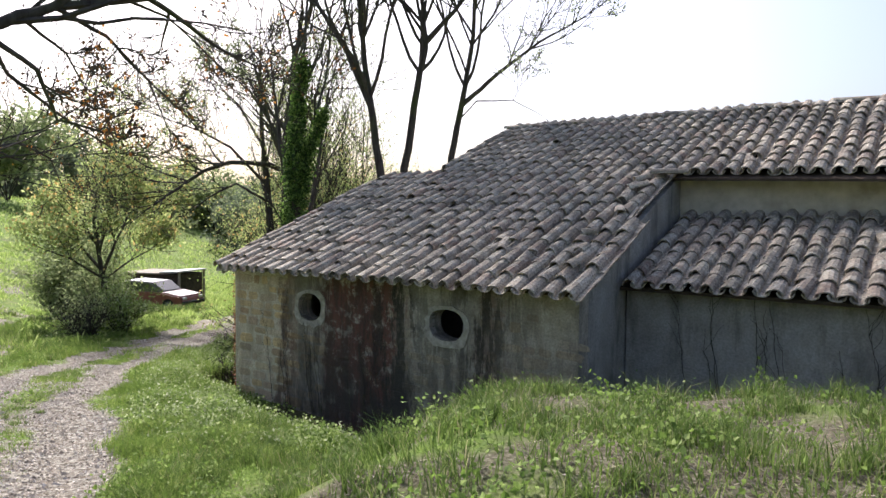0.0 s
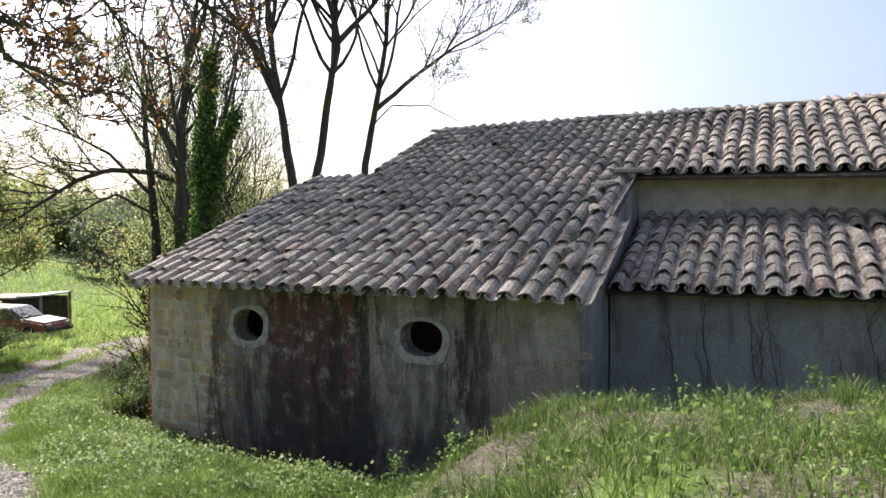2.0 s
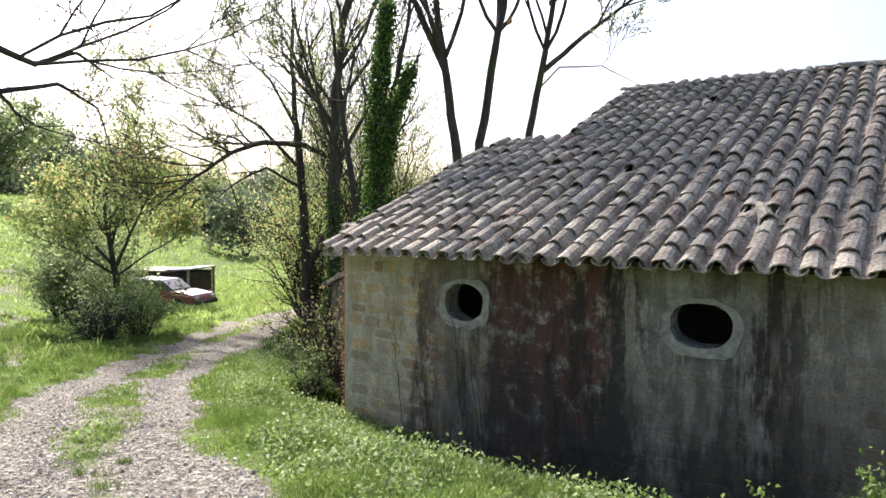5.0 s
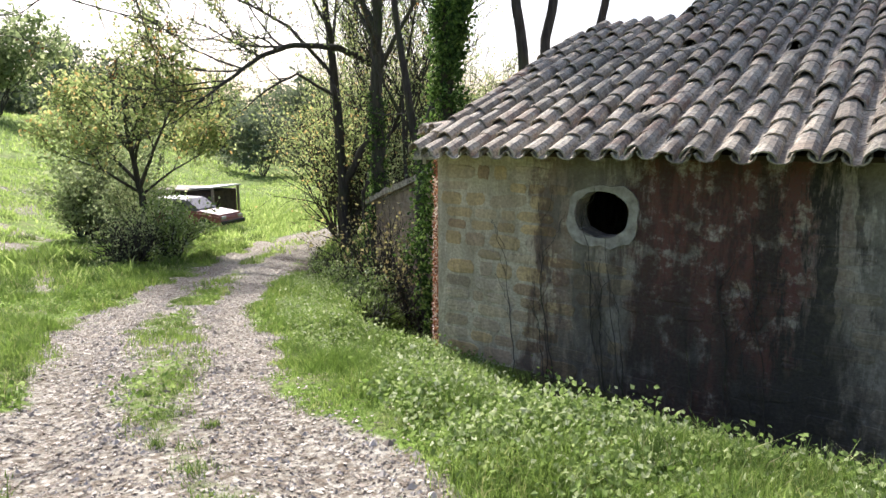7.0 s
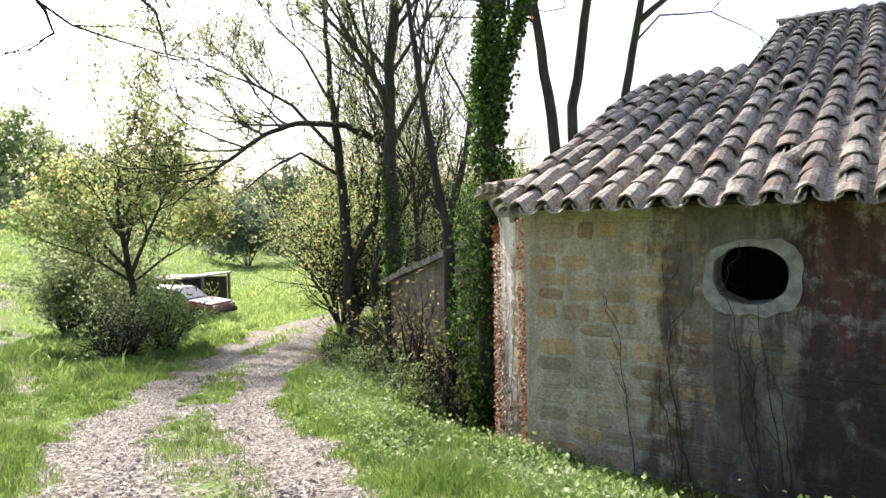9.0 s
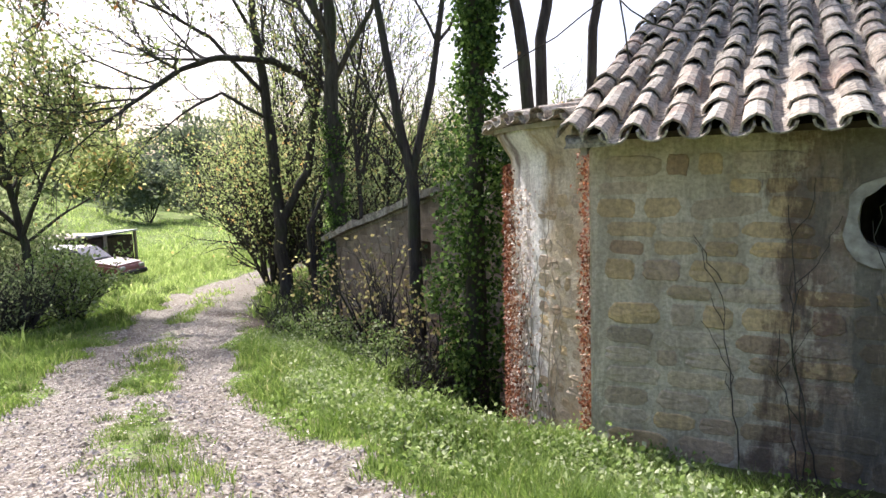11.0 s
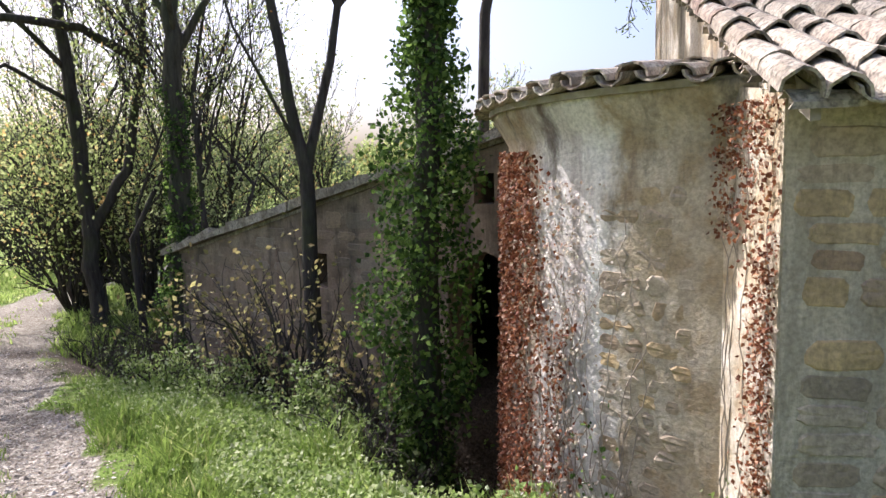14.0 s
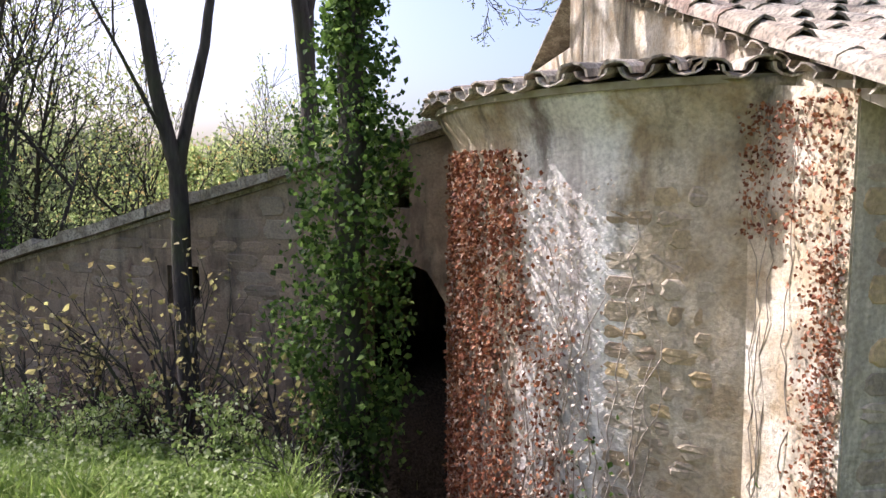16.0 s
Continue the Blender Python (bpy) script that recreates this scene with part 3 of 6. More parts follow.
def tree(name, x, y, limbs, seed, label, bark, leaf=None, per_tip=2, leaf_size=0.07, sink=0.15, depth=3, kids=4, ivy=None, spread=0.8, jitter=0.25, thin=0.004, gnarl=0.2, reach=0.36, ivy_leaf=0.055, reach_small=0.0):
    """limbs: the trunk and its main limbs as (points above the foot, radius at the foot, radius at the top, bears branches)."""
    r = np.random.default_rng(seed)
    e = thing(name, Matrix.Translation((x, y, gz(x, y) - sink)), label, "tree")
    lines, tips = [], []
    ivy_at = []
    for i_limb, (pts, r0, r1, bears) in enumerate(limbs):
        pts = np.asarray(pts, float)
        m = 4 * (len(pts) - 1) + 1
        q = np.linspace(0, len(pts) - 1, m)
        fine = np.stack([np.interp(q, np.arange(len(pts)), pts[:, i]) for i in range(3)], 1)
        fine[1:-1] += r.normal(size=(m - 2, 3)) * r0 * 0.12
        rad = np.linspace(r0, r1, m)
        if pts[0][2] <= 0.01:
            rad[0] *= 1.5
        lines.append((fine, rad))
        if ivy:
            lo, hi, dens, out = ivy
            for a, b, ra in zip(fine[:-1], fine[1:], rad):
                if lo <= a[2] <= hi:
                    cnt = int(dens * np.linalg.norm(b - a))
                    w = r.uniform(size=(cnt, 1))
                    o = r.normal(size=(cnt, 3)) * np.array([1, 1, 0.4])
                    o /= np.linalg.norm(o, axis=1)[:, None]
                    up = (a[2] - lo) / (hi - lo)
                    fat = out * (0.8 + 0.2 * math.sin(a[2] * 3.1 + seed)) * float(np.interp(up, [0, 0.09, 0.18, 0.28, 0.37, 0.46, 0.58, 0.75, 1], [0.3, 0.6, 0.95, 0.9, 0.62, 0.45, 0.24, 0.14, 0.08]))
                    spot = a * (1 - w) + b * w + o * (ra + fat * r.uniform(0, 1.15, (cnt, 1)) ** 0.6)
                    group = max(1, cnt // 14)
                    ivy_at.append(np.repeat(spot[:group], 14, 0) + r.normal(size=(group * 14, 3)) * np.array([0.10, 0.10, 0.15]) * (0.4 + fat))
        for j in range(bears):
            i = m - 1 if j == 0 else int(r.integers(int(m * 0.45), m))
            t = fine[i] - fine[i - 1]
            t /= np.linalg.norm(t)
            s = r.normal(size=3)
            s[2] = abs(s[2]) * 0.5
            way = t + s / np.linalg.norm(s) * (0.3 if j == 0 else 0.9)
            grow(lines, tips, fine[i], way, float(np.linalg.norm(pts[-1] - pts[0])) * (reach if i_limb == 0 or not reach_small else reach_small) * r.uniform(0.7, 1.2), max(min(rad[i] * 0.6, 0.05), thin), depth - 1, r, gnarl, kids, 0.25, spread, 0.62, thin)
    thick = [l for l in lines if l[1][0] >= 0.045]
    thin = [l for l in lines if l[1][0] < 0.045]
    v, f = tubes(thick, 8)
    part("trunk", mesh_of("trunk", v, f, bark, True), bark, e)
    if thin:
        v, f = tubes(thin, 4)
        tagged(part("twig_network", mesh_of("twig_network", v, f, bark), bark, e), kind="stuff")
    if leaf and tips:
        tips = np.asarray(tips)
        tips = np.repeat(tips, per_tip, 0) if per_tip >= 1 else tips[r.uniform(size=len(tips)) < per_tip]
        tips = tips + r.normal(size=tips.shape) * jitter
        v, f = leaves(tips, leaf_size, r, 0.3)
        tagged(part("crown", mesh_of("crown", v, f, leaf), leaf, e), kind="stuff")
    if ivy_at:
        v, f = leaves(np.concatenate(ivy_at), ivy_leaf, r, 0.6, 1.1)
        part("ivy", mesh_of("ivy", v, f, M_IVY), M_IVY, e, "glossy dark green ivy leaves climbing the trunk")
    return e


def bush(name, x, y, height, width, seed, label, leaf, count, size=0.05, stems=9, sink=0.1, low=0.15, shape=1.0):
    """Many stems from one foot, with leaves in clumps along them."""
    r = np.random.default_rng(seed)
    e = thing(name, Matrix.Translation((x, y, gz(x, y) - sink)), label, "bush")
    lines, tips = [], []
    for i in range(stems):
        a = 2 * math.pi * (i + r.uniform()) / stems
        way = (math.cos(a) * width / height * r.uniform(0.1, 0.9), math.sin(a) * width / height * r.uniform(0.1, 0.9), 1.0)
        grow(lines, tips, (0.06 * math.cos(a), 0.06 * math.sin(a), 0), way, height * r.uniform(0.55, 0.8), 0.02 + 0.006 * height, 2, r, 0.25, 4, 0.1, 0.8 * shape, 0.55)
    v, f = tubes(lines, 4)
    tagged(part("framework", mesh_of("framework", v, f, M_BARK), M_BARK, e), kind="stuff")
    tips = np.asarray(tips)
    tips = tips[tips[:, 2] > low * height]
    pick = tips[r.integers(0, len(tips), count)] + r.normal(size=(count, 3)) * 0.05 * height
    pick[:, 2] = np.maximum(pick[:, 2], 0.1)
    v, f = leaves(pick, size, r, 0.2)
    tagged(part("crown", mesh_of("crown", v, f, leaf), leaf, e), kind="stuff")
    return e


# ---- ground ----
def build_ground():
    xs = np.concatenate([-np.geomspace(14, 900, 40)[::-1], np.arange(-13.85, 9, 0.15), np.geomspace(9.1, 900, 34)])
    ys = np.concatenate([-np.geomspace(4, 700, 24)[::-1], np.arange(-3.85, 26, 0.15), np.geomspace(26.3, 1200, 50)])
    gx, gy = np.meshgrid(xs, ys, indexing="ij")
    z = ground_z(gx, gy)
    v = np.stack([gx, gy, z], -1).reshape(-1, 3)
    i, j = np.meshgrid(np.arange(len(xs) - 1), np.arange(len(ys) - 1), indexing="ij")
    p = i * len(ys) + j
    f = np.stack([p, p + len(ys), p + len(ys) + 1, p + 1], -1).reshape(-1, 4)
    me = mesh_of("ground", v, f, M_GROUND, True)
    px, py = v[:, 0], v[:, 1]
    litter = 0.9 * on_mound(px, py) * ss(0.26, 0.46, 0.6 * patchy(px, py, 0.7) + 0.4 * patchy(px + 31, py, 0.25))
    for name, value in (("bare", np.maximum(rut_mask(px, py), meadow_path(px, py))), ("shaded_soil", shaded_ground(px, py)), ("litter", litter)):
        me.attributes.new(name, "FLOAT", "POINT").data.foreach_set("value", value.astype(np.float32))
    tagged(new("ground", me), "green spring meadow with a gravel farm track", "ground", kind="structure")


build_ground()
# ---- clay roof tiles ----
def barrel(length, w0, w1, thick, rise, n=6):
    """A tapered half-round tile along +y, wide end at y=0; returns vertices and faces."""
    v = []
    for y, w in ((0.0, w0), (length, w1)):
        for rr, dz in ((1.0, 0.0), (1.0 - 2 * thick / w0, 0.0)):
            for i in range(n + 1):
                a = math.pi * i / n
                v.append((-math.cos(a) * w / 2 * rr, y, math.sin(a) * w / 2 * rise * rr + dz))
    m = n + 1
    f = []
    for i in range(n):
        o0, i0, o1, i1 = i, m + i, 2 * m + i, 3 * m + i
        f += [(o0, o0 + 1, o1 + 1, o1), (i0 + 1, i0, i1, i1 + 1), (o0 + 1, o0, i0, i0 + 1), (o1, o1 + 1, i1 + 1, i1)]
    f += [(0, 2 * m, 3 * m, m), (n, m + n, 3 * m + n, 2 * m + n)]
    return np.array(v), np.array(f)


COVER = barrel(0.46, 0.185, 0.15, 0.014, 1.0)
COVER_MESH = []
for _i in range(4):
    _v = COVER[0].copy()
    _r = np.random.default_rng(40 + _i)
    _v[:, 0] *= 1 + 0.08 * _r.normal()
    _v[:, 2] *= 1 + 0.10 * _r.normal()
    _v[:7, 1] += 0.012 * _r.normal(size=7)
    _v[7:14, 1] = _v[:7, 1]
    COVER_MESH.append(mesh_of("tile", _v, COVER[1], M_TILE))


def lay(place, pieces, joined, own):
    """One tile at the matrix place: an object of its own, or a piece of the joined mesh."""
    if own:
        pieces.append(place)
    else:
        m = np.array(place)
        joined.append(COVER[0] @ m[:3, :3].T + m[:3, 3])


def close_tiles(roof, pieces, joined, r, name="tile"):
    for m in pieces:
        ob = new(name, COVER_MESH[int(r.integers(4))])
        ob.parent = roof
        ob.matrix_basis = m
    if joined:
        n = len(COVER[0])
        v = np.concatenate(joined)
        f = np.concatenate([COVER[1] + n * i for i in range(len(joined))])
        ob = part("tiles", mesh_of("tiles", v, f, M_TILES), M_TILES, roof)
        tagged(ob, kind="stuff")


def tiled_plane(barn, name, u0, u1, v0, v1, zfun, slope, inside, near, seed, label, slip=0.0):
    """A roof plane in the barn's plan: a board under it, hollow tiles, and cover tiles in wandering columns."""
    r = np.random.default_rng(seed)
    tilt = math.atan(slope)
    pitch, row = 0.222, 0.325
    roof = part(name, bmesh.new(), M_TILES, barn, label)
    pieces, joined = [], []
    cols = int((u1 - u0) / pitch)
    rows = int((v1 - v0 + 9 * slip) * math.sqrt(1 + slope * slope) / row) + 1
    for c in range(cols):
        du = r.normal() * 0.008
        for k in range(rows):
            u = u0 + (c + 0.5) * pitch + du + 0.012 * math.sin(k * 0.7 + c)
            v = v0 + k * row * math.cos(tilt)
            if not inside(u, v):
                continue
            v -= slip * max(0.0, u - 5.7)
            if v > v1:
                continue
            z = zfun(v) + 0.045 + r.normal() * 0.006
            m = Matrix.Translation((u, v + r.normal() * 0.012, z)) @ Matrix.Rotation(tilt - 0.035 + r.normal() * 0.015, 4, "X") @ Matrix.Rotation(r.normal() * 0.035, 4, "Z") @ Matrix.Rotation(r.normal() * 0.05, 4, "Y")
            if r.uniform() < 0.012:
                m = m @ Matrix.Rotation(r.normal() * 0.25, 4, "Z")
            lay(m, pieces, joined, near(u, v))
            mp = Matrix.Translation((u + pitch / 2, v - 0.03, z + 0.035)) @ Matrix.Rotation(tilt - 0.03, 4, "X") @ Matrix.Rotation(math.pi, 4, "Y")
            joined.append(COVER[0] * np.array([0.95, 1, 0.7]) @ np.array(mp)[:3, :3].T + np.array(mp)[:3, 3])
    close_tiles(roof, pieces, joined, r)
    return roof


# ---- barn ----
def prism(bm, pts, z0, z1):
    """An upright block on a plan; z0 and z1 are heights or functions of the plan."""
    lo = [bm.verts.new((x, y, z0(x, y) if callable(z0) else z0)) for x, y in pts]
    hi = [bm.verts.new((x, y, z1(x, y) if callable(z1) else z1)) for x, y in pts]
    bm.faces.new(lo[::-1])
    bm.faces.new(hi)
    for i in range(len(pts)):
        j = (i + 1) % len(pts)
        bm.faces.new((lo[i], lo[j], hi[j], hi[i]))
    bmesh.ops.recalc_face_normals(bm, faces=bm.faces)
    return bm


def ring_points(cx, cz, rx, rz, n, square=0.0, seed=0, rough=0.025):
    r = np.random.default_rng(seed)
    out = []
    for i in range(n):
        a = 2 * math.pi * i / n
        c, s = math.cos(a), math.sin(a)
        k = (abs(c) ** (2 + 3 * square) + abs(s) ** (2 + 3 * square)) ** (-1 / (2 + 3 * square))
        k *= 1 + rough * r.normal()
        out.append((cx + rx * k * c, cz + rz * k * s))
    return out


WINDOWS = [(1.70, 1.13, 0.24, 0.20), (4.11, 1.12, 0.26, 0.195)]


def front_wall(barn):
    """The front wall with its two round openings cut through."""
    bm = bmesh.new()
    edges = []
    xs = np.linspace(0, 5.85, 14)
    outer = [(x, -1.2) for x in xs] + [(x, 1.645) for x in xs[::-1]]
    for loop in [outer] + [ring_points(*w, 18, 0.1, i) for i, w in enumerate(WINDOWS)]:
        vs = [bm.verts.new((x, 0, z)) for x, z in loop]
        edges += [bm.edges.new((vs[i], vs[(i + 1) % len(vs)])) for i in range(len(vs))]
    bmesh.ops.triangle_fill(bm, use_beauty=True, edges=edges)
    ext = bmesh.ops.extrude_face_region(bm, geom=list(bm.faces))
    for v in ext["geom"]:
        if isinstance(v, bmesh.types.BMVert):
            v.co.y += 0.24
    bmesh.ops.recalc_face_normals(bm, faces=bm.faces)
    return part("front_wall", bm, M_FRONT, barn, "stained rendered stone wall with two round openings")


def lime_ring(barn, w, seed):
    """The rough pale band of lime round an opening."""
    cx, cz, rx, rz = w
    bm = bmesh.new()
    inner = ring_points(cx, cz, rx * 1.0, rz * 1.0, 24, 0.1, seed)
    outer = ring_points(cx + 0.01, cz - 0.015, rx + 0.07, rz + 0.062, 24, 0.35, seed + 5, 0.045)
    for a, b, y in ((inner, outer, -0.022),):
        iv = [bm.verts.new((x, y + 0.01, z)) for x, z in a]
        ov = [bm.verts.new((x, y + 0.004, z)) for x, z in b]
        ib = [bm.verts.new((x, 0.10, z)) for x, z in a]
        ob = [bm.verts.new((x, 0.006, z)) for x, z in b]
        for i in range(24):
            j = (i + 1) % 24
            bm.faces.new((iv[i], iv[j], ov[j], ov[i]))
            bm.faces.new((ov[i], ov[j], ob[j], ob[i]))
            bm.faces.new((iv[j], iv[i], ib[i], ib[j]))
    bmesh.ops.recalc_face_normals(bm, faces=bm.faces)
    return part("window_surround", bm, M_RING, barn, "rough pale lime band round the opening")


barn = thing("barn", BARN, "old stone barn with stained walls and weathered clay tile roofs", "barn")
front_wall(barn)
M_FRONTSTONE.node_tree.nodes["Texture Coordinate"].object = barn
for _i, _w in enumerate(WINDOWS):
    lime_ring(barn, _w, 11 + _i)
_bm = bmesh.new()
prism(_bm, [(0.0, 0.243), (0.45, 0.243), (0.45, 3.5), (0.0, 3.5)], -1.2, lambda x, y: roof_z(y) - 0.05)
part("gable_wall", _bm, M_TOWER, barn)
_bm = bmesh.new()
prism(_bm, [(5.40, 0.243), (5.85, 0.243), (5.80, 3.52), (5.40, 3.52)], -1.2, lambda x, y: roof_z(y) - 0.05)
part("side_wall", _bm, M_LEAN, barn)
_bm = bmesh.new()
prism(_bm, [(1.05, 3.53), (14, 3.53), (14, 3.98), (1.05, 3.98)], -1.2, lambda x, y: roof_z(3.15) - 0.02 + SLOPE * (y - 3.4))
part("upper_wall", _bm, M_BAND, barn, "pale band of plastered wall under the upper eaves")
_bm = bmesh.new()
prism(_bm, [(0.0, 3.535), (1.045, 3.535), (1.045, 3.9), (0.0, 3.9)], -1.2, roof_z(3.5))
part("rear_wall", _bm, M_TOWER, barn)
_bm = bmesh.new()
prism(_bm, [(1.05, 3.985), (1.5, 3.985), (1.5, 9.3), (1.05, 9.3)], -1.2, lambda x, y: min(roof_z(y), 2 * roof_z(6.5) - roof_z(y)) - 0.05)
part("gable_wall", _bm, M_TOWER, barn)
_bm = bmesh.new()
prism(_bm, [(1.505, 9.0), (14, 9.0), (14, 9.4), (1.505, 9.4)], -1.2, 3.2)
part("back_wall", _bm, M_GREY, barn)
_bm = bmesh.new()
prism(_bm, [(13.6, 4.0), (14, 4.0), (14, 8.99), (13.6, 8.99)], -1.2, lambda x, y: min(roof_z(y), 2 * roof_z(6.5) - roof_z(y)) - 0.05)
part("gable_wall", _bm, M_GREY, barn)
_bm = bmesh.new()
prism(_bm, [(5.855, 1.34), (14, 1.34), (14, 1.75), (5.855, 1.75)], -1.2, 1.58)
part("lean_to_wall", _bm, M_LEAN, barn, "plain grey rendered wall with dark cracks")
_bm = bmesh.new()
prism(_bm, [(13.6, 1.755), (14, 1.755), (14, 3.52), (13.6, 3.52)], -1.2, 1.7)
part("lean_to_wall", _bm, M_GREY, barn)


def deck(pts, zfun, thick=0.035):
    bm = bmesh.new()
    return prism(bm, pts, lambda x, y: zfun(y) - thick, lambda x, y: zfun(y))


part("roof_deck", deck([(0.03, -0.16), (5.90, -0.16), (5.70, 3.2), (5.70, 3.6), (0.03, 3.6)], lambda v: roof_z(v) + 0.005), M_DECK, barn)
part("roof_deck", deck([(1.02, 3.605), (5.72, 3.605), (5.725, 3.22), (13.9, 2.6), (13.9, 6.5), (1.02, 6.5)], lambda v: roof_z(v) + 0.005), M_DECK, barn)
part("roof_deck", deck([(1.02, 6.505), (13.9, 6.505), (13.9, 9.6), (1.02, 9.6)], lambda v: 2 * roof_z(6.5) - roof_z(v) + 0.005), M_TILES, barn)


def low_z(v):
    return 1.60 + 0.34 * (v - 1.05)


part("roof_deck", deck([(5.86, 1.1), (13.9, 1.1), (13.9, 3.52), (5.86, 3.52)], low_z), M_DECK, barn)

tiled_plane(barn, "main_roof", -0.02, 13.9, EAVE_V, 6.45, roof_z, SLOPE,
            lambda u, v: (0.0 <= u <= 5.98 - 0.085 * v and v < 3.45) or (v >= 3.12 and u > 5.4) or (v >= 3.45 and u > 1.0 + 0.35 * max(0, 4.3 - v)),
            lambda u, v: v < 2.3 and u < 6.1, 3, "weathered grey-brown clay tile roof with lichen", 0.06)
tiled_plane(barn, "lean_to_roof", 5.88, 13.9, 1.05, 3.4, low_z, 0.34, lambda u, v: True, lambda u, v: v < 2.0 and u < 9.5, 5, "lower roof of curved clay tiles")


def ridge_and_verges(barn):
    r = np.random.default_rng(21)
    ridge = part("ridge", bmesh.new(), M_TILES, barn, "row of ridge tiles")
    pieces, joined = [], []
    for i in range(32):
        m = Matrix.Translation((1.0 + 0.40 * i, 6.5 + r.normal() * 0.01, roof_z(6.5) + 0.035 + r.normal() * 0.01)) @ Matrix.Rotation(-math.pi / 2, 4, "Z") @ Matrix.Diagonal((1.25, 1, 1.0, 1))
        lay(m, pieces, joined, i < 20)
    close_tiles(ridge, pieces, joined, r)
    verge = part("verge", bmesh.new(), M_TILES, barn, "broken tiles bedded in mortar along the roof edge")
    pieces, joined = [], []
    for i in range(11):
        v = -0.3 + 0.32 * i
        m = Matrix.Translation((-0.05 + r.normal() * 0.01, v, roof_z(v) + 0.05)) @ Matrix.Rotation(math.atan(SLOPE) - 0.03, 4, "X") @ Matrix.Rotation(r.normal() * 0.05, 4, "Z")
        lay(m, pieces, joined, True)
    for i in range(7):
        v = 0.3 + 0.42 * i + r.normal() * 0.1
        m = Matrix.Translation((5.66 - 0.085 * v + r.normal() * 0.06, v, roof_z(v) + 0.13)) @ Matrix.Rotation(math.atan(SLOPE), 4, "X") @ Matrix.Rotation(r.normal() * 0.9, 4, "Z") @ Matrix.Diagonal((0.9, r.uniform(0.35, 0.7), 0.6, 1))
        lay(m, pieces, joined, True)
    m = Matrix.Translation((5.55, 3.0, roof_z(3.0) + 0.15)) @ Matrix.Rotation(-1.4, 4, "Z") @ Matrix.Diagonal((1.4, 1.1, 0.8, 1))
    lay(m, pieces, joined, True)
    for i in range(17):
        v = -0.22 + 0.21 * i
        m = Matrix.Translation((-0.10 + r.normal() * 0.012, v, roof_z(v) - 0.025 + r.normal() * 0.006)) @ Matrix.Rotation(math.atan(SLOPE), 4, "X") @ Matrix.Rotation(-math.pi / 2, 4, "Z") @ Matrix.Diagonal((0.95, 0.6, 0.65, 1))
        lay(m, pieces, joined, True)
    close_tiles(verge, pieces, joined, r, "broken_tile")
    for x0, x1, vmax, nm in ((0.0, 0.03, 3.4, 1), (5.86, 5.90, 3.1, 2)):
        bm = bmesh.new()
        n = 18
        for i in range(n):
            v0, v1 = -0.25 + (vmax + 0.25) * i / n, -0.25 + (vmax + 0.25) * (i + 1) / n
            h = 0.05 + 0.02 * r.normal()
            sh = -0.085 * v0 if nm == 2 else 0
            prism(bm, [(x0 + sh, v0), (x1 + sh + 0.01, v0), (x1 + sh, v1 - 0.004), (x0 + sh, v1 - 0.004)], lambda x, y: roof_z(y) - 0.08, lambda x, y: roof_z(y) + h)
        tagged(part("verge_mortar", bm, M_MORTAR, barn), kind="stuff")
    bm = bmesh.new()
    for i in range(7):
        x = 0.1 + 0.13 * i
        prism(bm, [(x, 3.505), (x + 0.12, 3.505), (x + 0.12, 3.53), (x, 3.53)], 2.45 + 0.03 * r.normal(), roof_z(3.4) - 0.02)
    part("gable_boards", bm, M_WOOD, barn, "bleached vertical boards closing the gable")


ridge_and_verges(barn)


# ---- round oven tower against the barn ----
TC = Vector((-1.65, 12.64, 0))
tower = thing("round_annex", Matrix.Translation(TC), "rounded stone annex with pale render and a tiled cap", "building")


def tower_radius(z, a=0.0):
    """The wall's radius: it bells out under the eaves and runs straighter towards the barn's corner."""
    return 1.885 + 0.012 * (1.5 - z) + 0.13 * float(ss(1.48, 1.78, z)) ** 1.3 + 0.10 * max(0.0, (math.degrees(a) - 203) / 20) ** 2


def tower_wall():
    bm = bmesh.new()
    a0, a1, n = radians(118), radians(227), 48
    zs = [-1.8, -1.0, -0.4, 0.0, 0.4, 0.8, 1.2, 1.45, 1.54, 1.61, 1.68, 1.74, 1.79]
    r = np.random.default_rng(3)
    out, inn = [], []
    for z in zs:
        out.append([bm.verts.new((math.cos(a) * (tower_radius(z, a) + 0.006 * r.normal()), math.sin(a) * (tower_radius(z, a) + 0.006 * r.normal()), z)) for a in np.linspace(a0, a1, n)])
        inn.append([bm.verts.new((math.cos(a) * 1.5, math.sin(a) * 1.5, z)) for a in np.linspace(a0, a1, n)])
    for i in range(len(zs) - 1):
        for j in range(n - 1):
            bm.faces.new((out[i][j], out[i][j + 1], out[i + 1][j + 1], out[i + 1][j]))
            bm.faces.new((inn[i][j + 1], inn[i][j], inn[i + 1][j], inn[i + 1][j + 1]))
        for j in (0, n - 1):
            bm.faces.new((out[i][j], out[i + 1][j], inn[i + 1][j], inn[i][j]))
    for j in range(n - 1):
        bm.faces.new((out[-1][j], out[-1][j + 1], inn[-1][j + 1], inn[-1][j]))
    bmesh.ops.recalc_face_normals(bm, faces=bm.faces)
    for f in bm.faces:
        f.smooth = True
    part("curved_wall", bm, M_ROUND, tower, "curved wall of pale flaking render")


tower_wall()
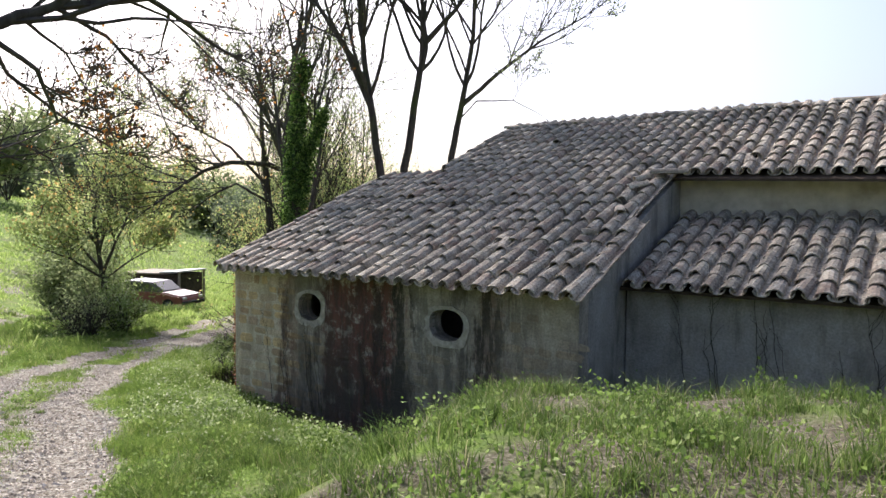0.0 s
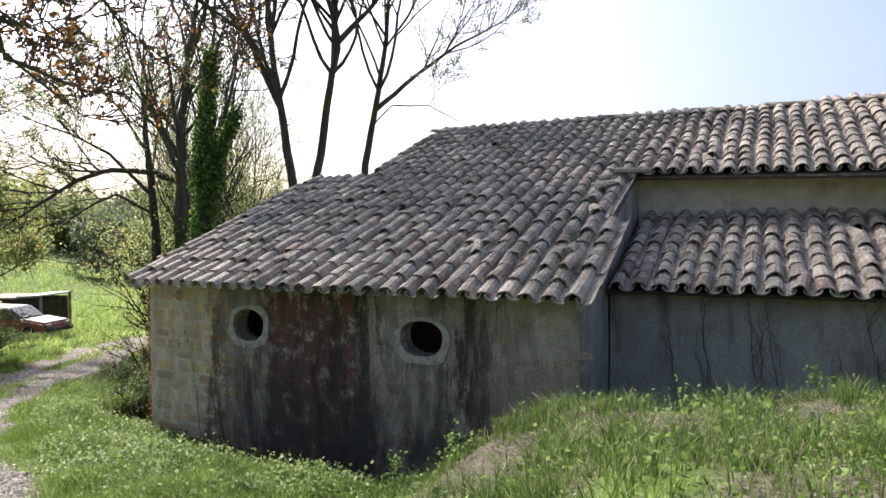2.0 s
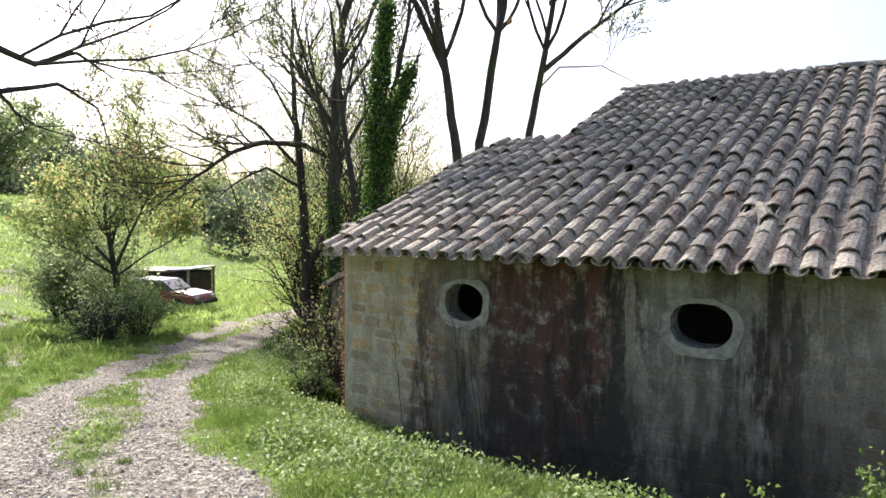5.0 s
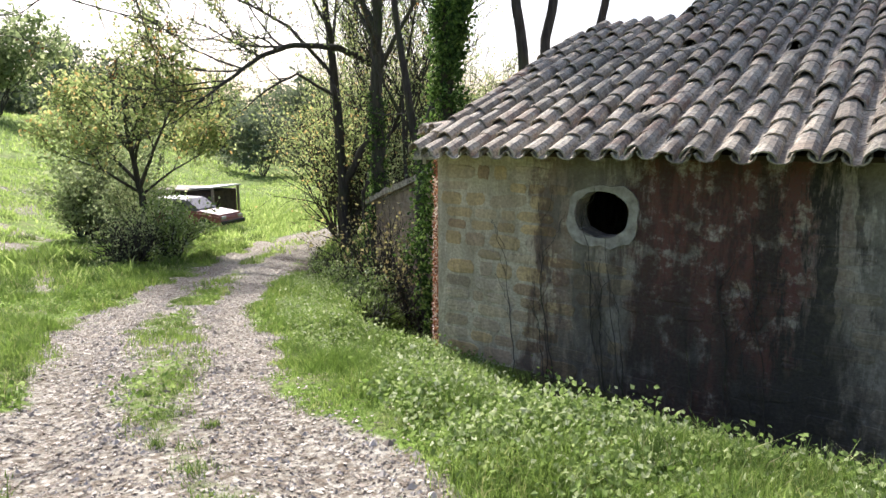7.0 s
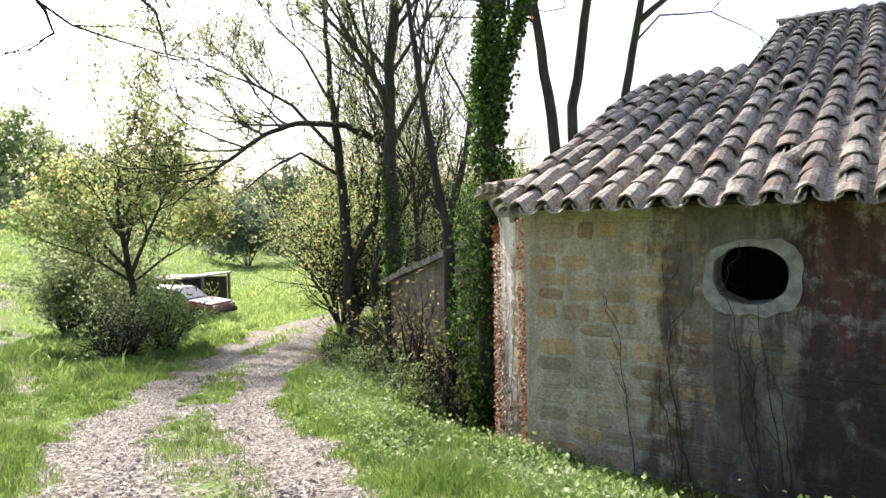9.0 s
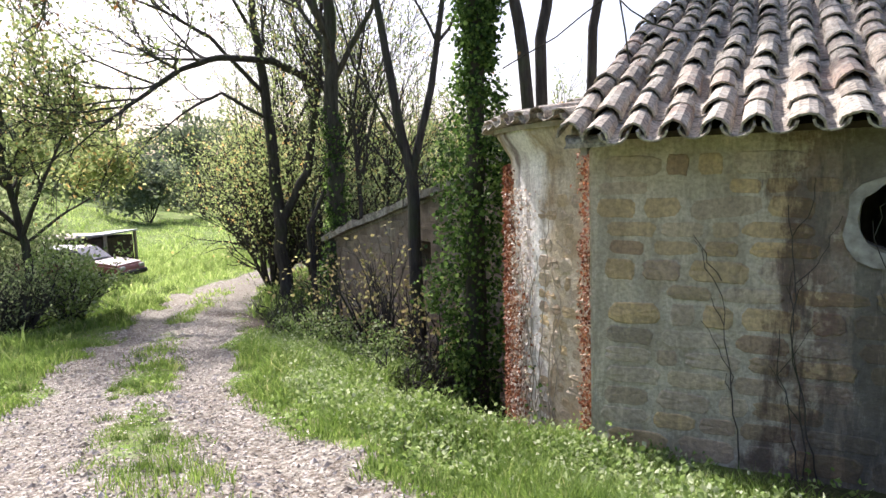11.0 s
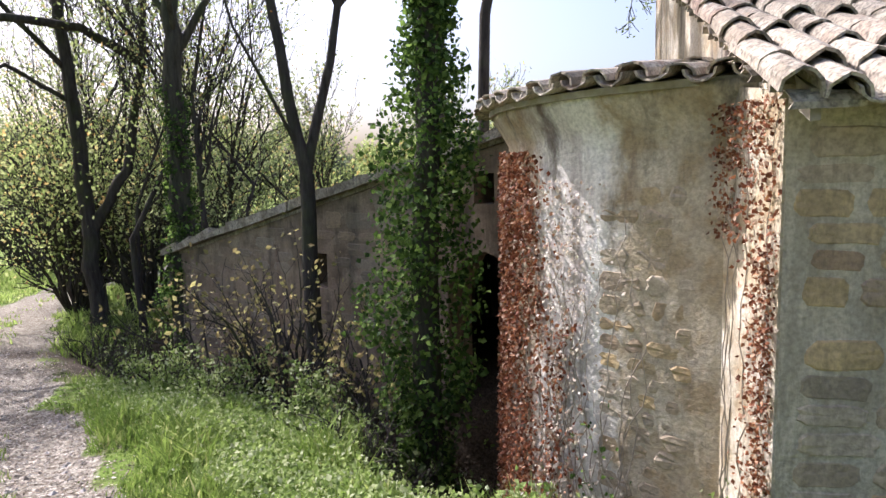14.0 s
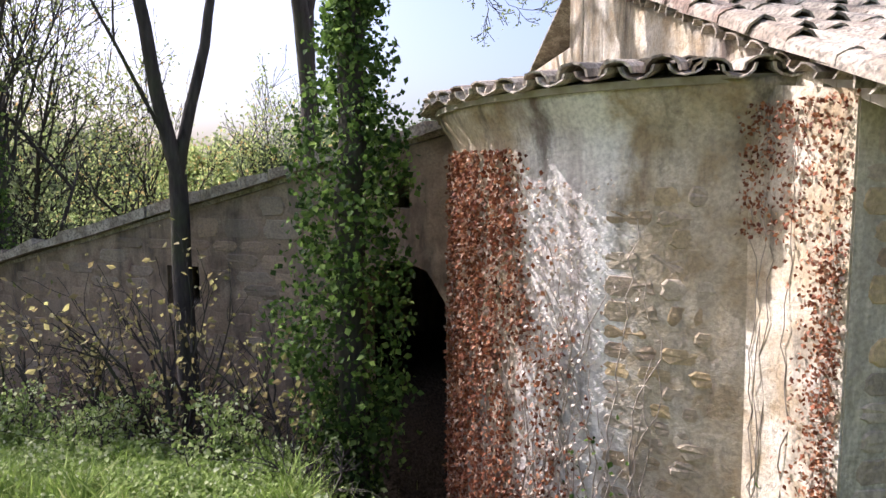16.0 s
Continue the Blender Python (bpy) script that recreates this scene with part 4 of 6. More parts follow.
# the pier between the barn's corner and the round wall, with the open crack beside it
_bm = bmesh.new()
prism(_bm, [(-3.437, 10.86), (-3.0, 10.62), (-2.75, 11.4), (-3.165, 11.46)], -1.2, lambda x, y: min(1.775, roof_z((x - C.x) * V.x + (y - C.y) * V.y) - 0.04))
for _v in _bm.verts:
    _v.co -= TC
part("pier", _bm, M_TOWER, tower, "rendered pier with a long open crack")


def tower_roof():
    r = np.random.default_rng(9)
    roof = part("cap_roof", bmesh.new(), M_TILES, tower, "low fan of curved clay tiles")
    pieces, joined = [], []
    slope = 0.17
    for k in range(6):
        rad = 2.11 - 0.33 * k
        n = max(5, int(2 * math.pi * rad / 0.235))
        for i in range(n):
            a = 2 * math.pi * (i + 0.5 * (k % 2)) / n
            x, y = math.cos(a) * rad, math.sin(a) * rad
            w = Vector((TC.x + x, TC.y + y, 0)) - C
            if w.dot(U) > 0.05 - 0.1 * k or not radians(105) < a < radians(226):
                continue
            z = 1.80 + slope * (2.11 - rad) + r.normal() * 0.008 + 0.03
            base = Matrix.Translation((x, y, z)) @ Matrix.Rotation(a + math.pi / 2, 4, "Z") @ Matrix.Rotation(math.atan(slope) - 0.02, 4, "X")
            lay(base @ Matrix.Rotation(r.normal() * 0.05, 4, "Z") @ Matrix.Diagonal((1.05, 1, 0.9, 1)), pieces, joined, k < 4)
            lay(base @ Matrix.Translation((0.12, -0.03, 0.035)) @ Matrix.Rotation(math.pi, 4, "Y") @ Matrix.Diagonal((1, 1, 0.75, 1)), pieces, joined, k < 2)
    close_tiles(roof, pieces, joined, r)
    bm = bmesh.new()
    ang = np.linspace(radians(112), radians(226), 40)
    e0 = [bm.verts.new((math.cos(a) * 2.04, math.sin(a) * 2.04, 1.77)) for a in ang]
    e1 = [bm.verts.new((math.cos(a) * 2.04, math.sin(a) * 2.04, 1.81)) for a in ang]
    t0, t1 = bm.verts.new((0, 0, 1.83)), bm.verts.new((0, 0, 2.23))
    for i in range(39):
        bm.faces.new((e0[i], e0[i + 1], e1[i + 1], e1[i]))
        bm.faces.new((e1[i], e1[i + 1], t1))
        bm.faces.new((e0[i + 1], e0[i], t0))
    bmesh.ops.recalc_face_normals(bm, faces=bm.faces)
    part("roof_bed", bm, M_MORTAR, tower)


tower_roof()


# ---- old farm building behind the trees ----
OA, OB = Vector((-2.35, 14.36, 0)), Vector((-5.68, 20.33, 0))
OW = (OB - OA).normalized()
ON = Vector((-OW.y, OW.x, 0))
OLD = Matrix(((OW.x, -ON.x, 0, OA.x), (OW.y, -ON.y, 0, OA.y), (0, 0, 1, 0), (0, 0, 0, 1)))
old = thing("farm_shed", OLD, "ruined rubble stone shed with a sloping gable top", "shed")
OLEN = (OB - OA).length


def old_top(s):
    return 1.80 - 0.245 * s - 0.01 * math.sin(s * 3)


def old_shed():
    bm = bmesh.new()
    edges = []
    ss_ = np.linspace(0, OLEN, 16)
    outer = [(s, -2.2) for s in ss_] + [(s, old_top(s)) for s in ss_[::-1]]
    holes = [[(0.72, 1.02), (0.98, 1.02), (0.98, 1.34), (0.72, 1.34)], [(3.3, -0.1), (3.75, -0.1), (3.75, 0.35), (3.3, 0.35)],
             [(0.35, -2.1), (1.35, -2.1), (1.35, 0.1), (1.15, 0.42), (0.85, 0.52), (0.55, 0.42), (0.35, 0.1)]]
    for loop in [outer] + holes:
        vs = [bm.verts.new((x, 0, z)) for x, z in loop]
        edges += [bm.edges.new((vs[i], vs[(i + 1) % len(vs)])) for i in range(len(vs))]
    bmesh.ops.triangle_fill(bm, use_beauty=True, edges=edges)
    ext = bmesh.ops.extrude_face_region(bm, geom=list(bm.faces))
    for v in ext["geom"]:
        if isinstance(v, bmesh.types.BMVert):
            v.co.y += 0.45
    bmesh.ops.recalc_face_normals(bm, faces=bm.faces)
    part("gable_wall", bm, M_OLD, old, "brown rubble wall with small dark openings")
    for x0, x1, y0, y1 in ((OLEN - 0.4, OLEN, 0.455, 4.0), (0.0, 0.3, 0.455, 4.0), (0.0, OLEN, 4.005, 4.4)):
        bm = bmesh.new()
        prism(bm, [(x0, y0), (x1, y0), (x1, y1), (x0, y1)], -2.2, (lambda x, y: old_top(x) - 0.05))
        part("wall", bm, M_OLD, old)
    bm = bmesh.new()
    prism(bm, [(0, -0.02), (OLEN + 0.15, -0.02), (OLEN + 0.15, 4.5), (0, 4.5)], lambda x, y: old_top(x) + 0.004, lambda x, y: old_top(x) + 0.05)
    part("roof_deck", bm, M_TILES, old)
    r = np.random.default_rng(5)
    s = 0.02
    while s < OLEN + 0.1:
        l = r.uniform(0.3, 0.55)
        bm = bmesh.new()
        prism(bm, [(s, -0.12 + 0.02 * r.normal()), (s + l - 0.012, -0.12 + 0.02 * r.normal()), (s + l - 0.012, 0.3), (s, 0.3)], lambda x, y: old_top(x) + 0.054, lambda x, y: old_top(x) + 0.12 + 0.09 * r.uniform())
        part("coping_stone", bm, M_TILES, old)
        s += l


old_shed()
# ---- trees ----
def world_tree(name, limbs, seed, label, **kw):
    """tree() with its limbs given in the world."""
    fx, fy = limbs[0][0][0][0], limbs[0][0][0][1]
    foot = Vector((fx, fy, gz(fx, fy) - 0.15))
    rel = []
    for i, (pts, r0, r1, bears) in enumerate(limbs):
        pts = [tuple(Vector(p) - foot) for p in pts]
        if i == 0:
            pts[0] = (pts[0][0], pts[0][1], 0.0)
        rel.append((pts, r0, r1, bears))
    return tree(name, fx, fy, rel, seed, label, **kw)


BARE = "tall bare tree with dark bark and fine twigs"
world_tree("bare_tree", [([(-2.05, 17.80, 2.43), (-2.27, 17.80, 3.35), (-2.52, 17.80, 5.06), (-2.74, 17.80, 6.50), (-2.86, 17.80, 7.94), (-2.84, 17.80, 9.75)], 0.125, 0.035, 17),
    ([(-2.57, 17.80, 5.26), (-3.21, 17.90, 6.66), (-3.97, 18.10, 7.79), (-4.53, 18.30, 9.20)], 0.09, 0.03, 10)], 31, BARE, bark=M_BARK, leaf=M_HEDGE, per_tip=1, leaf_size=0.045, depth=4, kids=4, jitter=0.05, thin=0.007, reach=0.4)
world_tree("bare_tree", [([(-1.90, 18.60, 2.44), (-1.78, 18.60, 3.68), (-1.43, 18.60, 5.89), (-1.23, 18.60, 7.12), (-1.37, 18.60, 8.49), (-1.42, 18.60, 10.40)], 0.125, 0.035, 17),
    ([(-1.25, 18.60, 6.98), (-0.48, 18.40, 7.73), (0.19, 18.20, 8.59)], 0.08, 0.03, 10)], 32, BARE, bark=M_BARK, leaf=M_HEDGE, per_tip=1, leaf_size=0.045, depth=4, kids=4, jitter=0.05, thin=0.007, reach=0.4)
world_tree("bare_tree", [([(-0.70, 19.40, 2.73), (-0.59, 19.40, 4.03), (-0.29, 19.40, 5.62), (-0.05, 19.40, 7.06), (0.07, 19.40, 8.35), (0.28, 19.40, 10.07)], 0.11, 0.03, 17),
    ([(-0.29, 19.40, 5.48), (0.68, 19.20, 6.29), (1.79, 19.00, 7.08), (3.02, 18.80, 7.70)], 0.07, 0.015, 12),
    ([(-0.38, 19.40, 5.05), (0.11, 19.30, 5.57), (1.10, 19.20, 5.57), (1.87, 19.10, 5.15)], 0.03, 0.008, 2)], 33, BARE, bark=M_BARK, leaf=M_HEDGE, per_tip=1, leaf_size=0.045, depth=4, kids=4, jitter=0.05, thin=0.007, reach=0.4)
world_tree("ivy_column_tree", [([(-3.66, 14.60, -1.73), (-3.63, 14.60, 0.45), (-3.59, 14.60, 1.94), (-3.55, 14.60, 3.38), (-3.50, 14.60, 4.77), (-3.40, 14.60, 5.70)], 0.15, 0.05, 2),
    ([(-3.56, 14.60, 2.81), (-3.34, 14.70, 3.76), (-2.98, 14.80, 4.63)], 0.05, 0.02, 2)], 34, "tree trunk wrapped thickly in dark green ivy", bark=M_BARK2, leaf=M_OAK, per_tip=1, leaf_size=0.04, depth=3, kids=3, jitter=0.05, ivy=(0.7, 8.5, 1900, 0.56))
world_tree("ivy_tree", [([(-5.63, 20.40, -1.25), (-5.60, 20.40, 0.30), (-5.55, 20.40, 1.83), (-5.56, 20.40, 3.52), (-5.53, 20.40, 4.78), (-5.32, 20.40, 6.70), (-5.06, 20.40, 8.41)], 0.21, 0.06, 14),
    ([(-5.53, 20.40, 4.20), (-6.23, 20.60, 5.37), (-7.06, 21.00, 6.40)], 0.08, 0.02, 11), ([(-5.55, 20.40, 3.22), (-4.73, 20.20, 4.58), (-4.11, 20.00, 5.90)], 0.07, 0.02, 11)],
    35, "tall tree with ivy up its straight trunk", bark=M_BARK2, leaf=M_HEDGE, per_tip=1, leaf_size=0.045, depth=4, kids=3, jitter=0.06, thin=0.007, ivy=(0.2, 5.0, 900, 0.17))
world_tree("forked_tree", [([(-4.20, 17.00, -1.81), (-4.21, 17.00, -0.64), (-4.22, 17.00, 1.37)], 0.125, 0.095, 0),
    ([(-4.22, 17.00, 1.37), (-4.44, 17.00, 2.48), (-4.63, 17.00, 3.95), (-4.79, 17.00, 5.22), (-4.90, 17.00, 6.25)], 0.085, 0.025, 3),
    ([(-4.22, 17.00, 1.37), (-3.89, 17.00, 2.72), (-3.67, 17.00, 4.00), (-3.44, 17.00, 5.49)], 0.07, 0.025, 3),
    ([(-4.22, 17.00, 1.49), (-4.60, 16.90, 2.24), (-5.02, 16.80, 3.02), (-5.26, 16.70, 3.97)], 0.03, 0.012, 3)], 36, "slender forked tree with bare branches", bark=M_BARK, leaf=M_OAK, per_tip=1, leaf_size=0.02, depth=3, kids=3, jitter=0.05, thin=0.005)
world_tree("leaning_tree", [([(-7.12, 23.88, -1.38), (-7.20, 23.88, 0.05), (-7.29, 23.88, 2.56), (-7.43, 23.88, 4.40), (-7.59, 23.88, 5.58), (-7.56, 23.88, 7.70)], 0.18, 0.05, 3),
    ([(-6.10, 23.53, 3.65), (-7.01, 23.06, 4.12), (-8.11, 22.59, 4.15), (-8.92, 22.12, 3.80), (-9.66, 21.66, 3.16), (-10.32, 21.19, 2.55)], 0.10, 0.03, 12),
    ([(-7.16, 23.88, 0.30), (-6.43, 23.65, 1.56), (-6.04, 23.53, 3.53), (-5.92, 23.41, 5.08), (-5.56, 23.29, 6.73)], 0.12, 0.035, 2),
    ([(-7.36, 23.88, 3.43), (-8.43, 23.29, 4.70), (-9.31, 22.83, 5.21), (-10.19, 22.36, 5.54)], 0.06, 0.02, 9),
    ([(-7.53, 23.88, 4.87), (-8.18, 23.53, 6.14), (-8.93, 23.29, 6.90)], 0.05, 0.02, 6),
    ([(-7.28, 23.88, 2.81), (-8.32, 23.53, 3.47), (-9.15, 23.29, 3.03), (-9.74, 23.06, 2.49)], 0.05, 0.015, 6)], 37, "old leaning tree with a long low limb", bark=M_BARK, leaf=M_SPRING, per_tip=1, leaf_size=0.05, depth=4, kids=4, jitter=0.08, thin=0.0055)
# thin trees and saplings behind the shed and along the track
_r = np.random.default_rng(78)
for _i, (_x, _y, _h) in enumerate(((-6.6, 25.5, 7.5), (-4.4, 24.0, 5.2), (-2.6, 25.0, 3.5), (-0.4, 24.5, 3.2), (-7.8, 28.5, 8.0), (-9.8, 35.0, 7.0), (-5.6, 30.0, 8.5), (1.6, 24.0, 3.4), (-6.3, 22.8, 6.0), (-5.0, 22.2, 6.5), (-8.2, 30.0, 6.5))):
    _z = gz(_x, _y)
    world_tree("sapling", [([(_x, _y, _z), (_x + 0.3 * _r.normal(), _y, _z + 0.3 * _h), (_x + 0.5 * _r.normal(), _y, _z + 0.65 * _h), (_x + 0.6 * _r.normal(), _y, _z + _h)], 0.07, 0.02, 12),
        ([(_x, _y, _z + 0.1), (_x + 0.6 * _r.normal(), _y + 0.3, _z + 0.4 * _h), (_x + 1.0 * _r.normal(), _y + 0.4, _z + 0.8 * _h)], 0.05, 0.015, 8)], 300 + _i, "thin young tree in sparse spring leaf", bark=M_BARK, leaf=M_SPRING, per_tip=2, leaf_size=0.05, depth=3, kids=4, jitter=0.1, thin=0.006, spread=0.7)
# the oak whose boughs hang over the start of the walk
world_tree("oak_tree", [([(-6.8, 1.2, 1.0), (-6.7, 1.3, 2.6), (-6.5, 1.5, 4.2), (-6.3, 1.4, 6.5), (-6.4, 1.2, 9.0)], 0.34, 0.12, 5),
    ([(-6.5, 1.5, 3.9), (-4.6, 3.0, 4.1), (-2.38, 3.84, 3.32), (-2.19, 4.09, 3.48), (-2.00, 4.41, 3.68), (-1.86, 4.74, 3.98), (-1.66, 5.14, 4.42)], 0.055, 0.014, 14),
    ([(-2.21, 4.07, 3.47), (-2.01, 4.27, 3.28), (-2.01, 4.44, 3.02), (-1.88, 4.76, 2.98)], 0.018, 0.006, 5),
    ([(-2.19, 4.09, 3.48), (-2.19, 4.27, 3.26), (-2.07, 4.51, 3.08), (-1.92, 4.86, 2.89)], 0.016, 0.005, 7),
    ([(-2.26, 3.93, 3.38), (-2.24, 4.01, 3.12), (-2.34, 3.97, 2.90), (-2.46, 3.88, 2.75)], 0.014, 0.005, 6),
    ([(-2.00, 4.41, 3.68), (-1.87, 4.75, 3.59), (-1.77, 5.09, 3.37), (-1.74, 5.27, 3.08)], 0.016, 0.005, 7),
    ([(-2.48, 3.81, 3.58), (-2.25, 4.31, 3.82), (-1.98, 4.76, 4.07), (-1.65, 5.38, 4.11)], 0.022, 0.005, 9),
    ([(-1.91, 4.63, 3.88), (-1.74, 5.31, 3.87), (-1.51, 5.93, 3.56)], 0.014, 0.004, 7),
    ([(-2.10, 4.24, 3.58), (-1.98, 4.49, 3.43), (-1.95, 4.68, 3.19)], 0.012, 0.004, 6),
    ([(-2.00, 4.41, 3.68), (-1.75, 5.05, 3.93), (-1.57, 5.85, 3.77), (-1.37, 6.37, 3.70)], 0.03, 0.006, 8),
    ([(-6.4, 1.6, 4.6), (-6.0, 4.5, 5.3), (-4.62, 6.41, 3.02), (-4.49, 6.77, 2.95), (-4.39, 7.05, 3.07), (-4.32, 7.34, 2.97)], 0.035, 0.005, 7),
    ([(-6.0, 4.5, 5.3), (-6.3, 7.0, 5.4), (-6.85, 9.73, 3.32), (-6.79, 9.97, 3.09), (-6.82, 10.11, 2.98), (-7.06, 10.12, 2.85)], 0.03, 0.005, 6),
    ([(-6.85, 9.73, 3.32), (-6.51, 10.23, 3.49), (-6.35, 10.73, 3.30), (-6.37, 11.08, 2.79)], 0.03, 0.005, 5)],
    38, "oak with knotty boughs and small bronze leaves", bark=M_BARK, leaf=M_OAK, per_tip=0.6, leaf_size=0.02, depth=3, kids=4, jitter=0.03, thin=0.0035, reach=0.4, gnarl=0.34, reach_small=0.22)

# spring shrubs and young trees along the track and in the meadow
world_tree("field_tree", [([(-12.5, 22.6, -1.5), (-12.62, 22.6, -0.2), (-12.8, 22.6, 1.0), (-12.9, 22.5, 2.2), (-12.8, 22.6, 3.5)], 0.12, 0.03, 10), ([(-12.7, 22.6, 0.3), (-12.1, 22.4, 1.4), (-11.5, 22.3, 2.5)], 0.06, 0.02, 8), ([(-12.75, 22.6, 0.5), (-13.7, 22.8, 1.4), (-14.5, 22.8, 2.3)], 0.06, 0.02, 8),
    ([(-12.7, 22.6, 0.2), (-13.3, 21.8, 0.9), (-14.2, 21.5, 1.3)], 0.04, 0.015, 6), ([(-12.7, 22.6, 0.1), (-11.9, 23.0, 0.8), (-11.2, 23.2, 1.2)], 0.04, 0.015, 6)],
    51, "small field tree with fresh yellow-green leaves", bark=M_BARK, leaf=M_SPRING, per_tip=5, leaf_size=0.075, depth=3, kids=4, jitter=0.2)
bush("thicket", -11.35, 19.4, 1.25, 1.9, 52, "dense grey twiggy thicket at the foot of the field tree", M_HEDGE, 1500, 0.04, 44, low=0.0, shape=1.5)
bush("thicket", -10.9, 20.6, 1.5, 1.5, 57, "leafy weedy thicket beside the field tree", M_NETTLE, 4200, 0.05, 18, low=0.0, shape=1.5)
bush("thicket", -13.6, 23.6, 1.9, 1.6, 53, "dense shaded thicket behind the field tree", M_HEDGE, 4200, 0.06, 14, low=0.0)
bush("thicket", -15.4, 24.2, 2.2, 1.8, 58, "dark hedge thicket behind the field tree", M_HEDGE, 4600, 0.07, 14, low=0.0)
bush("thicket", -15.2, 25.5, 3.6, 2.4, 55, "leafy hedge thicket behind the field tree", M_HEDGE, 7000, 0.09, 12, low=0.0)
_r = np.random.default_rng(77)
for _x, _y, _h, _w in ((-10.2, 38.0, 5.5, 3.0), (-8.6, 41.0, 6.5, 3.4), (-12.0, 44.0, 5.5, 3.4), (-6.2, 37.5, 6.0, 3.2), (-7.6, 26.5, 4.6, 2.4), (-6.2, 25.0, 4.4, 2.4), (-4.8, 24.2, 3.2, 2.4), (-7.0, 31.5, 6.5, 3.2), (-3.0, 24.5, 2.4, 2.4),
                        (-1.2, 23.5, 2.0, 2.4), (0.8, 23.0, 2.0, 2.4), (-5.0, 29.0, 5.5, 3.2), (-2.0, 29.5, 4.2, 3.4), (-8.0, 28.5, 5.0, 2.8), (-7.8, 26.0, 3.8, 2.6)):
    bush("spring_shrub", _x, _y, _h, _w, int(_r.integers(1000)), "tall straggling shrub in thin spring leaf", M_SPRING if _r.uniform() < 0.45 else M_HEDGE, int(640 * _h), 0.06, 18, low=0.05)
for _i in range(30):
    _a = radians(-62 + 3.4 * _i + 0.8 * _r.normal())
    _d = 72 + 30 * _r.uniform()
    _x, _y = -4 + _d * math.sin(_a), 4 + _d * math.cos(_a)
    bush("hedge_tree", _x, _y, 6.5 + 4 * _r.uniform(), 5.5, 200 + _i, "leafy tree in the hedge beyond the meadow", (M_HEDGE, M_FAR, M_FAR, M_SPRING)[_i % 4], 4200, 0.32, 10, low=0.0)


def far_woods():
    """Woods along the far side of the meadow, too many trees to count."""
    r = np.random.default_rng(8)
    at = []
    for i in range(420):
        a = radians(r.uniform(-72, 62))
        d = r.uniform(105, 190)
        x, y = d * math.sin(a), d * math.cos(a)
        h = r.uniform(4.5, 9.0)
        n = 420
        p = r.normal(size=(n, 3))
        p /= np.linalg.norm(p, axis=1)[:, None]
        p *= r.uniform(0.3, 1, (n, 1)) ** 0.5 * (1 + 0.25 * np.sin(3 * p[:, :1] * 3 + i))
        at.append(p * np.array([h * 0.55, h * 0.55, h * 0.5]) + np.array([x, y, gz(x, y) + h * 0.5]))
    v, f = leaves(np.concatenate(at), 0.6, r)
    tagged(new("far_woods", mesh_of("far_woods", v, f, M_FAR)), "hazy woods along the far side of the meadow", "woods", kind="stuff")


far_woods()
